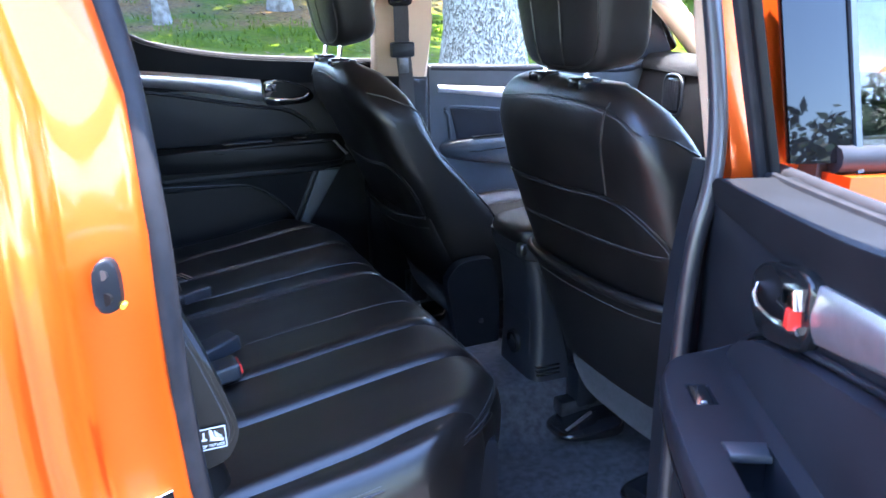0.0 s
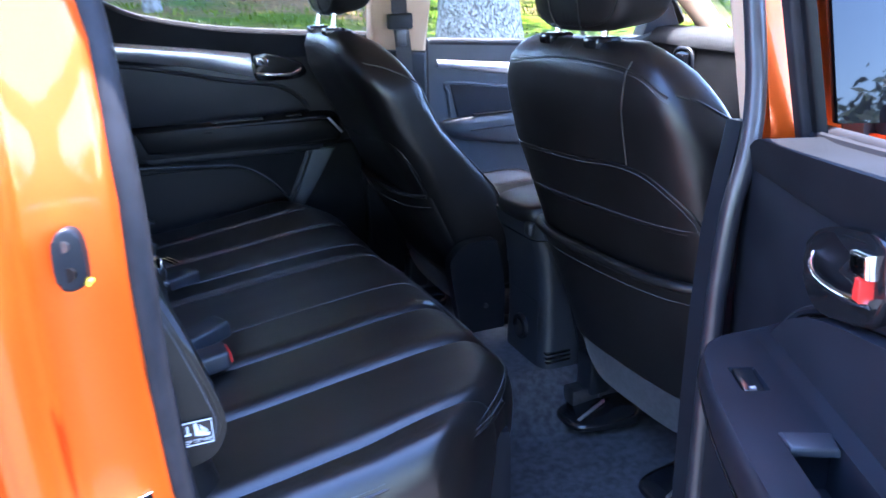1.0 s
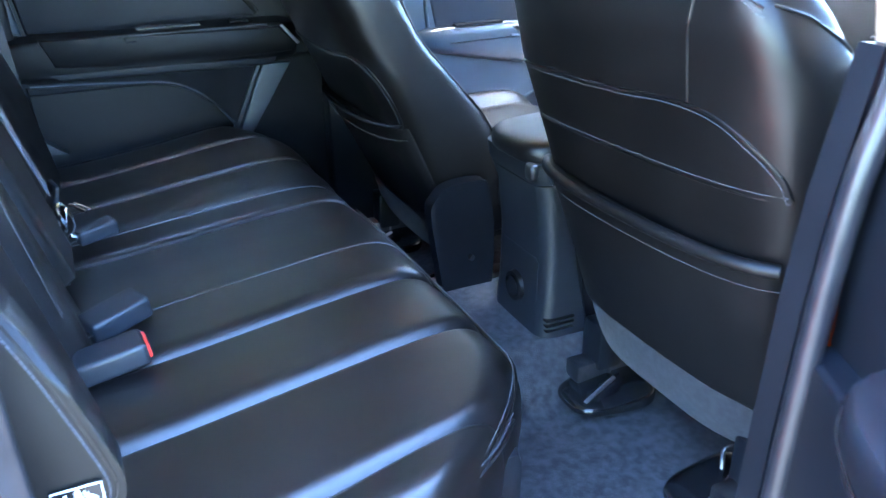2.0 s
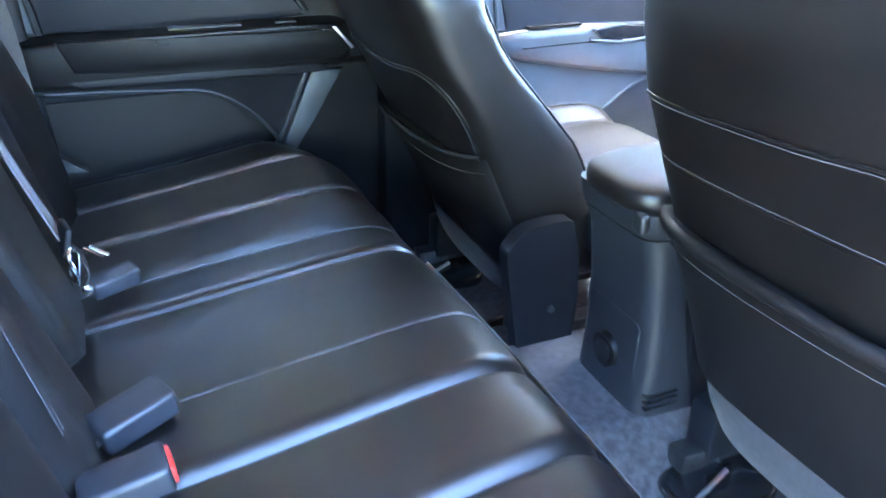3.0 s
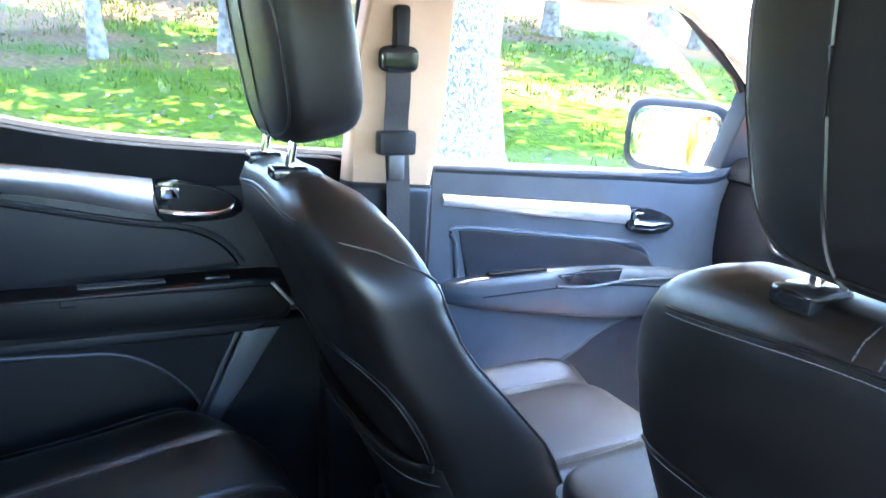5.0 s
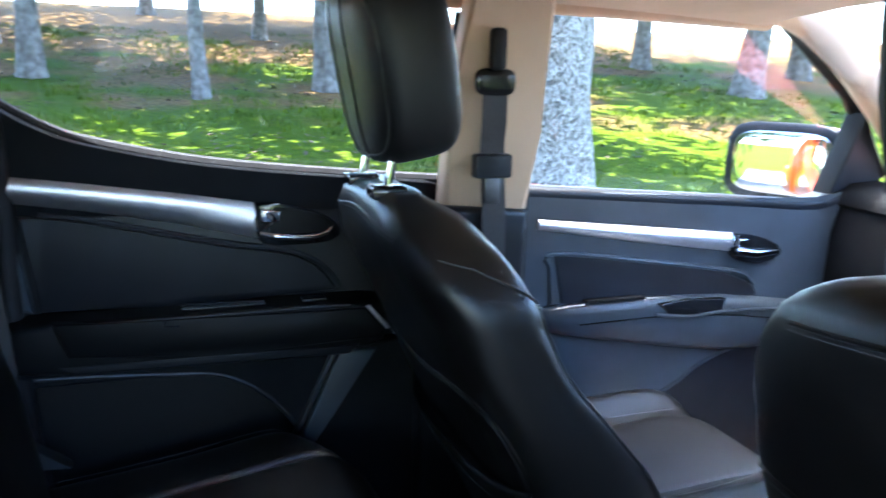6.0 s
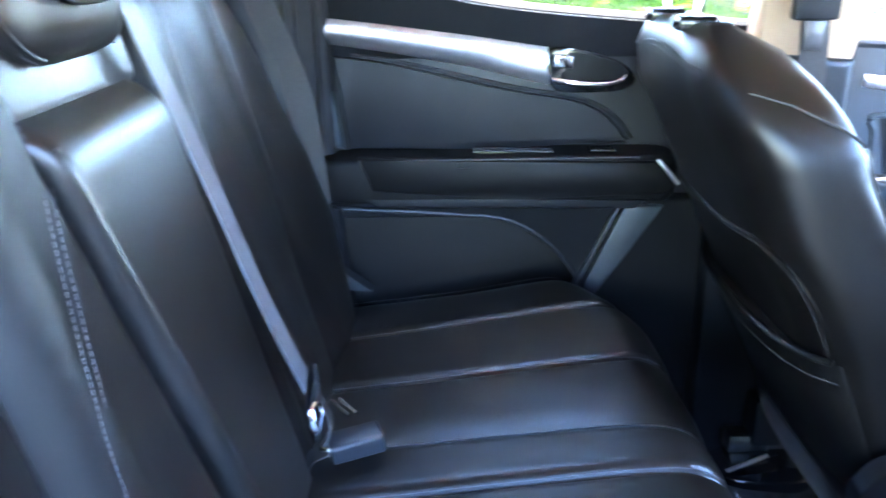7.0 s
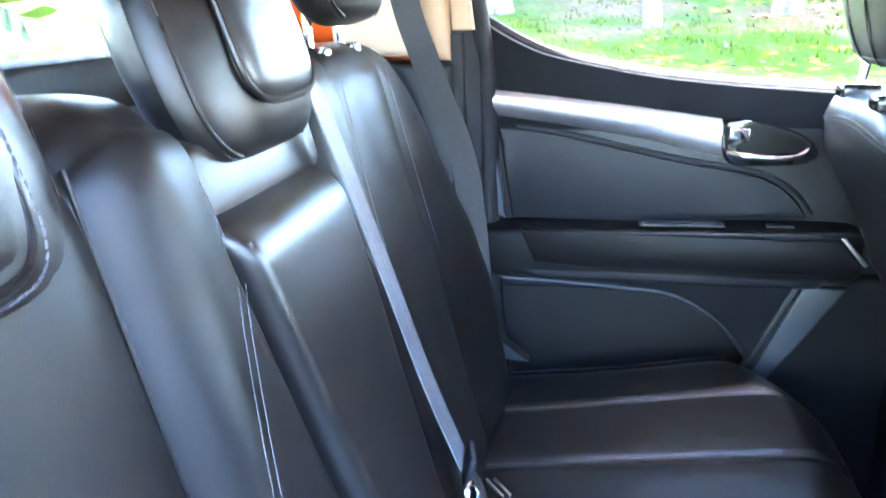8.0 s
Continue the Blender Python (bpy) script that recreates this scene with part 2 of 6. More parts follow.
def prism(poly, f, w0, w1, bevel=0.0, seg=3, bm=None):
    """A slab of a flat outline: f(u, v, w) gives the place."""
    own = bmesh.new()
    bot = [own.verts.new(f(u, v, w0)) for u, v in poly]
    top = [own.verts.new(f(u, v, w1)) for u, v in poly]
    k = len(poly)
    own.faces.new(list(reversed(bot)))
    cap = own.faces.new(top)
    for i in range(k):
        own.faces.new((bot[i], bot[(i + 1) % k], top[(i + 1) % k], top[i]))
    if bevel:
        bmesh.ops.bevel(own, geom=list(cap.edges), offset=bevel, segments=seg, affect="EDGES", profile=0.5, clamp_overlap=True)
    if bm is None:
        return own
    tmp = bpy.data.meshes.new("tmp")
    own.to_mesh(tmp)
    own.free()
    bm.from_mesh(tmp)
    bpy.data.meshes.remove(tmp)
    return bm


def box(lo, hi, bevel=0.004, seg=2, bm=None):
    own = bmesh.new()
    bmesh.ops.create_cube(own, size=1)
    for v in own.verts:
        v.co = Vector([lo[i] + (v.co[i] + 0.5) * (hi[i] - lo[i]) for i in range(3)])
    if bevel:
        bmesh.ops.bevel(own, geom=list(own.edges), offset=bevel, segments=seg, affect="EDGES", profile=0.5, clamp_overlap=True)
    if bm is None:
        return own
    tmp = bpy.data.meshes.new("tmp")
    own.to_mesh(tmp)
    own.free()
    bm.from_mesh(tmp)
    bpy.data.meshes.remove(tmp)
    return bm


def moved(bm, m):
    bmesh.ops.transform(bm, matrix=m, verts=bm.verts)
    return bm


def superbox(c, h, e=0.35, nu=28, nv=16, f=None):
    """A box with round edges and full faces, of half sizes h; f moves its points."""
    def sp(x):
        return math.copysign(abs(x) ** e, x)
    rings = []
    for i in range(nv + 1):
        ph = -math.pi / 2 + math.pi * (i + 0.02) / (nv + 0.04)
        ring = []
        for j in range(nu):
            th = 2 * math.pi * j / nu
            p = Vector((h[0] * sp(math.cos(ph)) * sp(math.cos(th)), h[1] * sp(math.cos(ph)) * sp(math.sin(th)), h[2] * sp(math.sin(ph))))
            if f:
                p = f(p)
            ring.append(Vector(c) + p)
        rings.append(ring)
    return loft(rings)


def stitches(path, step=0.0056, length=0.0042, r=0.0006, bm=None):
    """A row of short thread stitches along a path."""
    bm = bm or bmesh.new()
    pts = [Vector(p) for p in path]
    acc, nxt = 0.0, 0.0
    for a, b in zip(pts, pts[1:]):
        seg = (b - a).length
        d = (b - a) / max(seg, 1e-6)
        while nxt < acc + seg:
            p = a + d * (nxt - acc)
            tube([p, p + d * length], r, 5, bm)
            nxt += step
        acc += seg
    return bm

# ---- outdoors ----
def ground_height(x, y):
    bank = max(0.0, y - 3.2) * 0.145
    bank = min(bank, 3.1 + 0.01 * y)
    far = max(0.0, -x - 30.0) * 0.05
    return bank + min(far, 2.5) + 0.05 * noise.noise(Vector((x * 0.35, y * 0.35, 0))) * min(1, max(0, (y - 3) / 3))


def build_ground():
    xs = [-400, -150, -80] + [-50 + 1.0 * i for i in range(111)] + [100, 180, 400]
    ys = [-400, -150, -60, -30, -15, -8, -4, 0, 2] + [3 + 0.6 * i for i in range(50)] + [36, 42, 60, 120, 400]
    bm = bmesh.new()
    grid = [[bm.verts.new((x, y, ground_height(x, y) - (max(0, y - 34) * 0.08 if y > 34 else 0))) for y in ys] for x in xs]
    for a, b in zip(grid, grid[1:]):
        for i in range(len(ys) - 1):
            bm.faces.new((a[i], b[i], b[i + 1], a[i + 1]))
    solid("ground", bm, GROUND, "green grassy bank with dry leaf litter under trees", "ground", "structure")
    road = prism([(-40, -9), (40, -9), (40, 2.4), (-40, 2.4)], lambda u, v, w: Vector((u, v, w)), -0.05, 0.012)
    solid("road", road, material("worn_bitumen", (0.075, 0.072, 0.070), 0.9, vary=0.3, scale=40, bump=0.8, bump_scale=160),
          "worn grey bitumen road beside the grassy bank", "road", "structure")
    pale = prism([(-26, -8.5), (-13, -8.5), (-13, 2.2), (-26, 2.2)], lambda u, v, w: Vector((u, v, w)), -0.02, 0.03, 0.01)
    solid("pavement", pale, material("pale_concrete", (0.52, 0.49, 0.46), 0.85, vary=0.12, scale=3, bump=0.4, bump_scale=60),
          "pale sunlit concrete apron behind the car", "pavement", "structure")


def build_tree(name, x, y, r, height, lean, mat, seed, label, crown=85):
    rng = random.Random(seed)
    z0 = ground_height(x, y) - 0.15
    t = thing(name, (x, y, z0 + 0.15), label, "tree", "trees on the bank")
    rings = []
    sides, levels = 22, 26
    for i in range(levels + 1):
        h = height * i / levels
        rad = r * (1.0 - 0.55 * i / levels) * (1 + 0.5 * math.exp(-h / 0.35))
        cx, cy = x + lean[0] * h, y + lean[1] * h
        rings.append([Vector((cx, cy, z0 + h)) + Vector((math.cos(a), math.sin(a), 0)) * rad *
                      (1 + 0.10 * noise.noise(Vector((math.cos(a) * 2 + seed, math.sin(a) * 2, h * 1.5))))
                      for a in [2 * math.pi * k / sides for k in range(sides)]])
    part("trunk", loft(rings), mat, t)
    limbs = bmesh.new()
    tips = []
    for k in range(6):
        h = height * (0.55 + 0.07 * k)
        a = 2.4 * k + rng.random()
        p0 = Vector((x + lean[0] * h, y + lean[1] * h, z0 + h))
        p2 = p0 + Vector((math.cos(a) * 2.6, math.sin(a) * 2.6, 1.0 + rng.random()))
        p1 = (p0 + p2) / 2 + Vector((0, 0, -0.15))
        pts = smooth_curve([p0, p1, p2], 4)
        tube(pts, [r * 0.3 * (1 - 0.75 * i / (len(pts) - 1)) for i in range(len(pts))], 7, limbs)
        tips += [p1, p2, p2 + Vector((0, 0, 0.6))]
    part("limbs", limbs, mat, t)
    if crown:
        bm = bmesh.new()
        for c in tips:
            for _ in range(crown):
                p = c + Vector((rng.gauss(0, 1.15), rng.gauss(0, 1.15), rng.gauss(0, 0.5)))
                u = Vector((rng.gauss(0, 1), rng.gauss(0, 1), rng.gauss(0, 1))).normalized()
                v = u.orthogonal().normalized()
                s = 0.16 + 0.15 * rng.random()
                bm.faces.new([bm.verts.new(p + u * s), bm.verts.new(p + v * s * 0.4), bm.verts.new(p - u * s), bm.verts.new(p - v * s * 0.4)])
        part("crown", bm, LEAF, t, "dark green leaves", kind="stuff")
    return t


def build_outdoors():
    build_ground()
    build_tree("tree", 3.70, 6.05, 0.43, 7.5, (0.015, 0.0), BARK, 3, "thick tree trunk with pale flaking patchy bark", 220)
    for i, (x, y, r, lean) in enumerate([(0.92, 11.1, 0.11, (-0.05, 0)), (-1.4, 12.8, 0.17, (-0.02, 0)), (11.2, 16.0, 0.20, (0.01, 0)),
                                         (11.2, 12.3, 0.28, (0.13, 0)), (2.85, 12.0, 0.17, (-0.03, 0)), (-2.6, 16.5, 0.2, (0, 0)), (2.7, 19, 0.15, (0, 0)), (5.0, 21, 0.2, (0.02, 0)),
                                         (-7.0, 14, 0.2, (0, 0)), (15.0, 15, 0.25, (0, 0)), (-5.0, 21.0, 0.2, (0.03, 0)),
                                         (-9.0, 8.0, 0.2, (0, 0)), (9.5, 18, 0.2, (0, 0)), (20.0, 11, 0.25, (0, 0)), (0.2, 24.0, 0.2, (0, 0))]):
        build_tree("tree", x, y, r, 6.0 + (i % 3), lean, BARK_DARK, 10 + i, "slim tree with grey-brown bark on the grassy bank", 190)
    for i, (x, y) in enumerate([(20, -15), (24, -19), (29, -17), (34, -26), (17, -22), (40, -22), (13, -26), (46, -30)]):
        build_tree("tree", x, y, 0.16, 2.6 + (i % 3) * 0.8, (0, 0), BARK_DARK, 40 + i, "low bushy tree with dark crown across the road")
    # out-of-view trees, added to cut the skylight entering the open door
    for i, (x, y) in enumerate([(-7, -11), (-12, -10.4), (-3.5, -13), (-17, -12)]):
        build_tree("tree", x, y, 0.2, 6.0 + (i % 2), (0, 0), BARK_DARK, 60 + i, "unseen leafy tree added to shade the open side", 200)
    for i, (x, y) in enumerate([(-7.5, 3.9), (-10.5, 5.2), (-14, 6.0)]):
        build_tree("tree", x, y, 0.14, 2.8 + 0.5 * i, (0, 0), BARK_DARK, 70 + i, "low bushy dark tree behind the car", 160)
    # grass tufts and fallen leaves on the bank
    rng = random.Random(5)
    bm, lit = bmesh.new(), bmesh.new()
    for _ in range(9000):
        x, y = rng.uniform(-6, 13), rng.uniform(4.0, 20)
        patch = noise.noise(Vector((x * 0.45, y * 0.45, 3.0)))
        z = ground_height(x, y)
        if patch > -0.05:
            for _ in range(3):
                a, s = rng.uniform(0, 6.28), rng.uniform(0.04, 0.11)
                px, py = x + rng.gauss(0, 0.06), y + rng.gauss(0, 0.06)
                w = Vector((math.cos(a), math.sin(a), 0)) * 0.012
                tip = Vector((px + rng.gauss(0, 0.03), py + rng.gauss(0, 0.03), z + s))
                bm.faces.new([bm.verts.new(Vector((px, py, z - 0.01)) - w), bm.verts.new(Vector((px, py, z - 0.01)) + w), bm.verts.new(tip)])
        elif patch < -0.12:
            a, s = rng.uniform(0, 6.28), rng.uniform(0.02, 0.06)
            u, v = Vector((math.cos(a), math.sin(a), rng.uniform(-0.3, 0.5))) * s, Vector((-math.sin(a), math.cos(a), rng.uniform(-0.3, 0.3))) * s * 0.5
            c = Vector((x, y, z + 0.02))
            lit.faces.new([lit.verts.new(c + u), lit.verts.new(c + v), lit.verts.new(c - u), lit.verts.new(c - v)])
    for nm, b, m, lab in (("grass", bm, GRASS, "bright green grass tufts growing on the bank"), ("leaf_litter", lit, LITTER, "dry brown leaves scattered on the bank")):
        ob = new(nm, finish(b, nm, m))
        tagged(ob, lab, "grass" if nm == "grass" else "leaves", kind="stuff")


build_outdoors()


# ---- car body: floor, pillars, roof ----
def build_floor():
    bm = bmesh.new()
    xs = [-0.30 + 0.05 * i for i in range(53)]
    ys = [-0.76 + 0.02 * i for i in range(77)]
    grid = []
    for x in xs:
        row = []
        for y in ys:
            k = min(1.0, max(0.0, (0.25 - abs(y)) / 0.12))
            row.append(bm.verts.new((x, y, 0.515 + 0.105 * k * k * (3 - 2 * k) + 0.004 * noise.noise(Vector((x * 6, y * 6, 0))))))
        grid.append(row)
    for a, b in zip(grid, grid[1:]):
        for i in range(len(ys) - 1):
            bm.faces.new((a[i], b[i], b[i + 1], a[i + 1]))
    geom = bmesh.ops.extrude_face_region(bm, geom=list(bm.faces))
    for v in geom["geom"]:
        if isinstance(v, bmesh.types.BMVert):
            v.co.z = 0.47
    solid("floor", bm, CARPET, "charcoal carpet over the cabin floor and its tunnel", "carpet", "structure")


def section_wall(section, zs, shift=None):
    """An upright strip: a plan section drawn up through heights, with thickness inwards given by a closed section."""
    return loft([[Vector((x + (shift(z)[0] if shift else 0), y + (shift(z)[1] if shift else 0), z)) for x, y in section] for z in zs])


def lean_in(z, s):
    """Sides lean inwards above the belt line."""
    return -s * max(0.0, z - 1.30) * 0.22


# the door seal's line on the open side: height, place along the car
NEAR_SEAL = [(0.50, 0.764), (0.75, 0.765), (0.95, 0.768), (1.10, 0.774), (1.20, 0.785), (1.28, 0.805), (1.35, 0.819), (1.43, 0.825), (1.52, 0.825), (1.70, 0.818)]


def build_body():
    car = thing("car_body", (0.6, 0.0, 0.25), "orange metallic pickup cabin body with beige inner trim", "car")
    # rear pillar and quarter on the open side, with stepped jamb
    for s in (-1, 1):
        folds = [(0.035, 0.735), (0.030, 0.752), (0.012, 0.772), (-0.045, 0.792), (-0.060, 0.804), (-0.066, 0.835), (-0.076, 0.853), (-0.094, 0.860), (-0.108, 0.856),
                 (-0.120, 0.866), (-0.146, 0.876), (-0.160, 0.872), (-0.172, 0.888), (-0.24, 0.900), (-0.40, 0.905)]
        jamb = [(q.x, q.y) for q in smooth_curve([(x, y, 0) for x, y in folds], 4)] + [(-0.40, 0.80), (-0.10, 0.72)]
        sec = [(x, s * y) for x, y in jamb]
        zs = [0.40, 0.55, 0.75, 0.95, 1.10, 1.20, 1.30, 1.38, 1.46, 1.54, 1.62, 1.70]
        part("rear_pillar", section_wall(sec, zs, lambda z: (interp([(0.4, 0.10), (0.75, 0.035), (1.0, 0.0), (1.45, 0.0), (1.7, -0.05)], z), lean_in(z, s))), ORANGE, car, sharp=50)
        seal = smooth_curve([(0.036 + dx, s * 0.735 + lean_in(z, s), z) for z, dx in ((0.50, 0.078), (0.70, 0.043), (0.90, 0.012), (1.10, 0.0), (1.30, 0.0), (1.50, -0.010), (1.70, -0.05))], 8)
        part("door_seal", tube(seal, 0.019, 12, up=(1, 0, 0)), RUBBER, car, "soft dark grey rubber door seal")
        bp = [(0.806, 0.722), (0.806, 0.745), (0.832, 0.765), (0.838, 0.79), (0.885, 0.80), (0.920, 0.79), (0.934, 0.765), (0.934, 0.722)]
        if s < 0:
            bp = [(0.846, 0.757), (0.846, 0.805), (0.868, 0.815), (0.915, 0.826), (0.950, 0.820), (0.985, 0.80), (0.985, 0.757)]
        part("middle_pillar", section_wall([(x, s * y) for x, y in bp], [0.45, 0.7, 1.0, 1.3, 1.5, 1.7], lambda z: (interp([(0.5, -0.02), (1.0, -0.012), (1.3, 0.0), (1.7, 0.0)], z), lean_in(z, s))), ORANGE, car, sharp=28)
        seal = [Vector((0.806 + interp([(0.5, -0.02), (1.0, -0.012), (1.3, 0.0), (1.7, 0.0)], z), s * 0.762 + lean_in(z, s), z)) for z in [0.52 + 0.06 * i for i in range(20)]]
        if s < 0:
            seal = smooth_curve([(x + 0.004, -0.806 + lean_in(z, s), z) for z, x in NEAR_SEAL], 4)
        part("door_seal", tube(seal, 0.014, 14, up=(1, 0, 0)), RUBBER_SHINY if s < 0 else RUBBER, car, "soft dark grey rubber door seal")
        # inner pillar trim: beige above, dark below
        k = lambda u, v, w: Vector((u, s * (0.705 - w) + lean_in(v, s), v))
        e, g, w0, w1 = (0.062, 0.0, -0.080, -0.051) if s < 0 else (0.0, 0.036, -0.01, 0.03)
        part("pillar_trim", prism([(0.775 + e, 1.300), (0.985 - g, 1.288), (0.992 - g, 1.45), (0.985 - g, 1.72), (0.79 + e, 1.72), (0.772 + e, 1.5)], k, w0, w1, 0.012 if s > 0 else 0.004), BEIGE, car, "beige upper pillar trim")
        low_trim = [(0.735, 0.50), (0.930, 0.50), (0.949, 1.30), (0.775, 1.313), (0.735, 1.0)]
        if s < 0:
            low_trim = [(interp(NEAR_SEAL, z) + 0.004, z) for z in (0.50, 0.70, 0.90, 1.05, 1.16, 1.24, 1.313)][::-1] + [(0.97, 0.50), (0.985, 1.30)]
        part("lower_pillar_trim", prism(low_trim, k, w0, 0.045 if s > 0 else -0.050, 0.015 if s > 0 else 0.003), PLASTIC, car, "dark plastic lower pillar trim")
        part("edge_trim", prism([(0.925, 0.5), (0.972, 0.5), (0.972, 1.332), (0.945, 1.335)], k, -0.13, -0.012, 0.004), RUBBER, car, "black rubber edge trim") if s > 0 else None
        part("rear_pillar_trim", prism([(-0.215, 1.44), (-0.014, 1.425), (-0.014, 1.72), (-0.215, 1.72)], k, -0.02, 0.03, 0.012), BEIGE, car, "beige rear pillar trim")
        part("rear_side_trim", prism([(-0.28, 0.5), (-0.016, 0.5), (-0.010, 1.42), (-0.28, 1.435)], k, -0.015, 0.035, 0.012), PLASTIC, car, "dark plastic rear side trim")
        part("edge_trim", prism([(-0.030, 0.5), (0.006, 0.5), (0.006, 1.47), (-0.030, 1.47)], k, -0.03, 0.012, 0.004), RUBBER, car, "black rubber edge trim") if s > 0 else None
        part("edge_seal", prism([(-0.030, 0.5), (0.034, 0.5), (0.030, 1.50), (-0.020, 1.70), (-0.040, 1.70)], k, -0.052, -0.028, 0.004), RUBBER, car, "black rubber edge seal") if s > 0 else None
        part("pillar_edge", prism([(-0.012, 1.474), (0.024, 1.474), (0.006, 1.70), (-0.012, 1.70)], k, -0.03, 0.014, 0.004), BEIGE, car, "beige pillar edge") if s > 0 else None
        # sill and roof rail
        part("sill", box((0.0, min(s * 0.70, s * 0.88), 0.40), (1.9, max(s * 0.70, s * 0.88), 0.535), 0.02), ORANGE, car)
        part("sill_plate", box((0.06, min(s * 0.69, s * 0.872), 0.537), (0.84, max(s * 0.69, s * 0.872), 0.552), 0.005), PLASTIC, car, "black ribbed sill plate")
        rail = [Vector((x, s * (0.665 - 0.03 * abs(x - 0.7)), 1.70 - 0.02 * (x - 0.7) ** 2)) for x in [-0.35 + 0.1 * i for i in range(19)]]
        part("roof_rail", tube(rail, 0.035, 10), BEIGE, car, "beige roof rail trim")
        part("roof_gutter", tube([q + Vector((0, s * 0.045, 0.02)) for q in rail], 0.03, 10), ORANGE, car)
    # striker plate on the open side
    st = part("striker_plate", prism([(p.x, p.y) for p in smooth_curve([(-0.046, 1.245, 0), (-0.042, 1.222, 0), (-0.024, 1.214, 0), (-0.004, 1.222, 0), (0.0, 1.245, 0), (-0.001, 1.275, 0), (-0.008, 1.294, 0), (-0.024, 1.300, 0), (-0.039, 1.293, 0), (-0.045, 1.275, 0)], 4, True)],
              lambda u, v, w: Vector((-0.019 + (u + 0.023) * 0.60 - w * 0.3, -0.789 + 0.33 * (-0.023 + (u + 0.023) * 0.60) - w, 1.262 + (v - 1.257) * 0.74)), 0.0, 0.012, 0.004), PLASTIC, car, "dark striker cover with two bolts")
    part("yellow_dot", tube([Vector((-0.006, -0.796, 1.236)), Vector((-0.009, -0.806, 1.236))], 0.003, 10), YELLOW, st, "small yellow paint dot")
    for z in (1.277, 1.249):
        part("bolt", tube([Vector((-0.020, -0.794, z)), Vector((-0.026, -0.810, z))], 0.006 if z > 1.26 else 0.0075, 12), STEEL if z > 1.26 else PLASTIC_SATIN, st)
    J = lambda u, v, w: Vector((-0.004 - u * 0.95, -0.7795 - 0.33 * u - w * 1.0, v))
    loop = [J(u, v, w) for u, v, w in ((0.026, 0.962, 0.0), (0.026, 0.962, 0.022), (0.022, 0.960, 0.028), (-0.012, 0.952, 0.028), (-0.016, 0.950, 0.022), (-0.016, 0.950, 0.0))]
    lp = part("latch_plate", prism([(-0.022, 0.915), (0.034, 0.925), (0.036, 0.968), (-0.020, 0.972)], J, 0.002, 0.006, 0.002), CHROME, car, "bright steel latch striker plate")
    part("latch_loop", tube(smooth_curve(loop, 5), 0.0055, 10), CHROME, lp, "bright steel latch loop")
    for u in (-0.010, 0.024):
        part("bolt", tube([J(u, 0.930, 0.005), J(u, 0.930, 0.010)], 0.007, 12), STEEL, lp)
    # roof skin, headliner, rear wall, window frame
    roof = bmesh.new()
    rings = []
    for i in range(15):
        x = -0.42 + 1.87 * i / 14
        drop = 0.05 * ((x - 0.6) / 1.2) ** 2
        rings.append([Vector((x, y, 1.785 - drop - 0.05 * (y / 0.70) ** 4)) for y in [-0.70 + 0.1 * j for j in range(15)]] +
                     [Vector((x, y, 1.745 - drop - 0.04 * (y / 0.70) ** 4)) for y in [0.70 - 0.1 * j for j in range(15)]])
    part("roof", loft(rings, bm=roof), ORANGE, car)
    w = part("rear_wall", box((-0.36, -0.80, 0.45), (-0.29, 0.80, 1.474), 0.01), PLASTIC, car, "dark trimmed rear cabin wall")
    part("rear_header", box((-0.36, -0.66, 1.66), (-0.29, 0.66, 1.74), 0.01), BEIGE, car, "beige rear header trim")
    glass = part("rear_window", box((-0.345, -0.66, 1.455), (-0.339, 0.735, 1.665), 0.0), GLASS, car, "clear rear window glass")
    glass.visible_shadow = False
    for s in (-1, 1):
        part("rear_corner", box((-0.36, min(s * (0.735 if s > 0 else 0.66), s * 0.80), 1.40), (-0.30, max(s * (0.735 if s > 0 else 0.66), s * 0.80), 1.74), 0.012), BEIGE, car, "beige rear corner trim")
        part("rear_corner_skin", box((-0.47, min(s * 0.62, s * 0.82), 1.20), (-0.40, max(s * 0.62, s * 0.82), 1.70), 0.02), ORANGE, car)
    # tray behind the cabin
    part("tray_front", box((-0.50, -0.86, 0.6), (-0.44, 0.86, 1.24), 0.02), ORANGE, car)
    for s in (-1, 1):
        part("tray_side", box((-1.95, min(s * 0.80, s * 0.90), 0.55), (-0.44, max(s * 0.80, s * 0.90), 1.25), 0.03), ORANGE, car)
    part("tray_floor", box((-1.95, -0.80, 0.6), (-0.50, 0.80, 0.66), 0.01), PLASTIC, car)
    # front: cowl, bonnet, windscreen, front pillars, closed door on the driver's side
    part("bonnet", prism([(2.05, 0.55), (2.05, 1.16), (2.5, 1.14), (3.3, 1.06), (3.55, 0.95), (3.55, 0.5)], lambda u, v, w: Vector((u, w, v)), -0.86, 0.86, 0.05), ORANGE, car)
    ws = bmesh.new()
    loft([[Vector((1.43 + 0.03 * (1 - (y / 0.6) ** 2), y * 0.95, 1.725)), Vector((2.35 + 0.08 * (1 - (y / 0.7) ** 2), y * 1.08, 1.20)),
           Vector((2.345 + 0.08 * (1 - (y / 0.7) ** 2), y * 1.08, 1.195)), Vector((1.425 + 0.03 * (1 - (y / 0.6) ** 2), y * 0.95, 1.720))] for y in [-0.68 + 0.136 * i for i in range(11)]], bm=ws)
    g = part("windscreen", ws, GLASS, car, "clear windscreen glass")
    g.visible_shadow = False
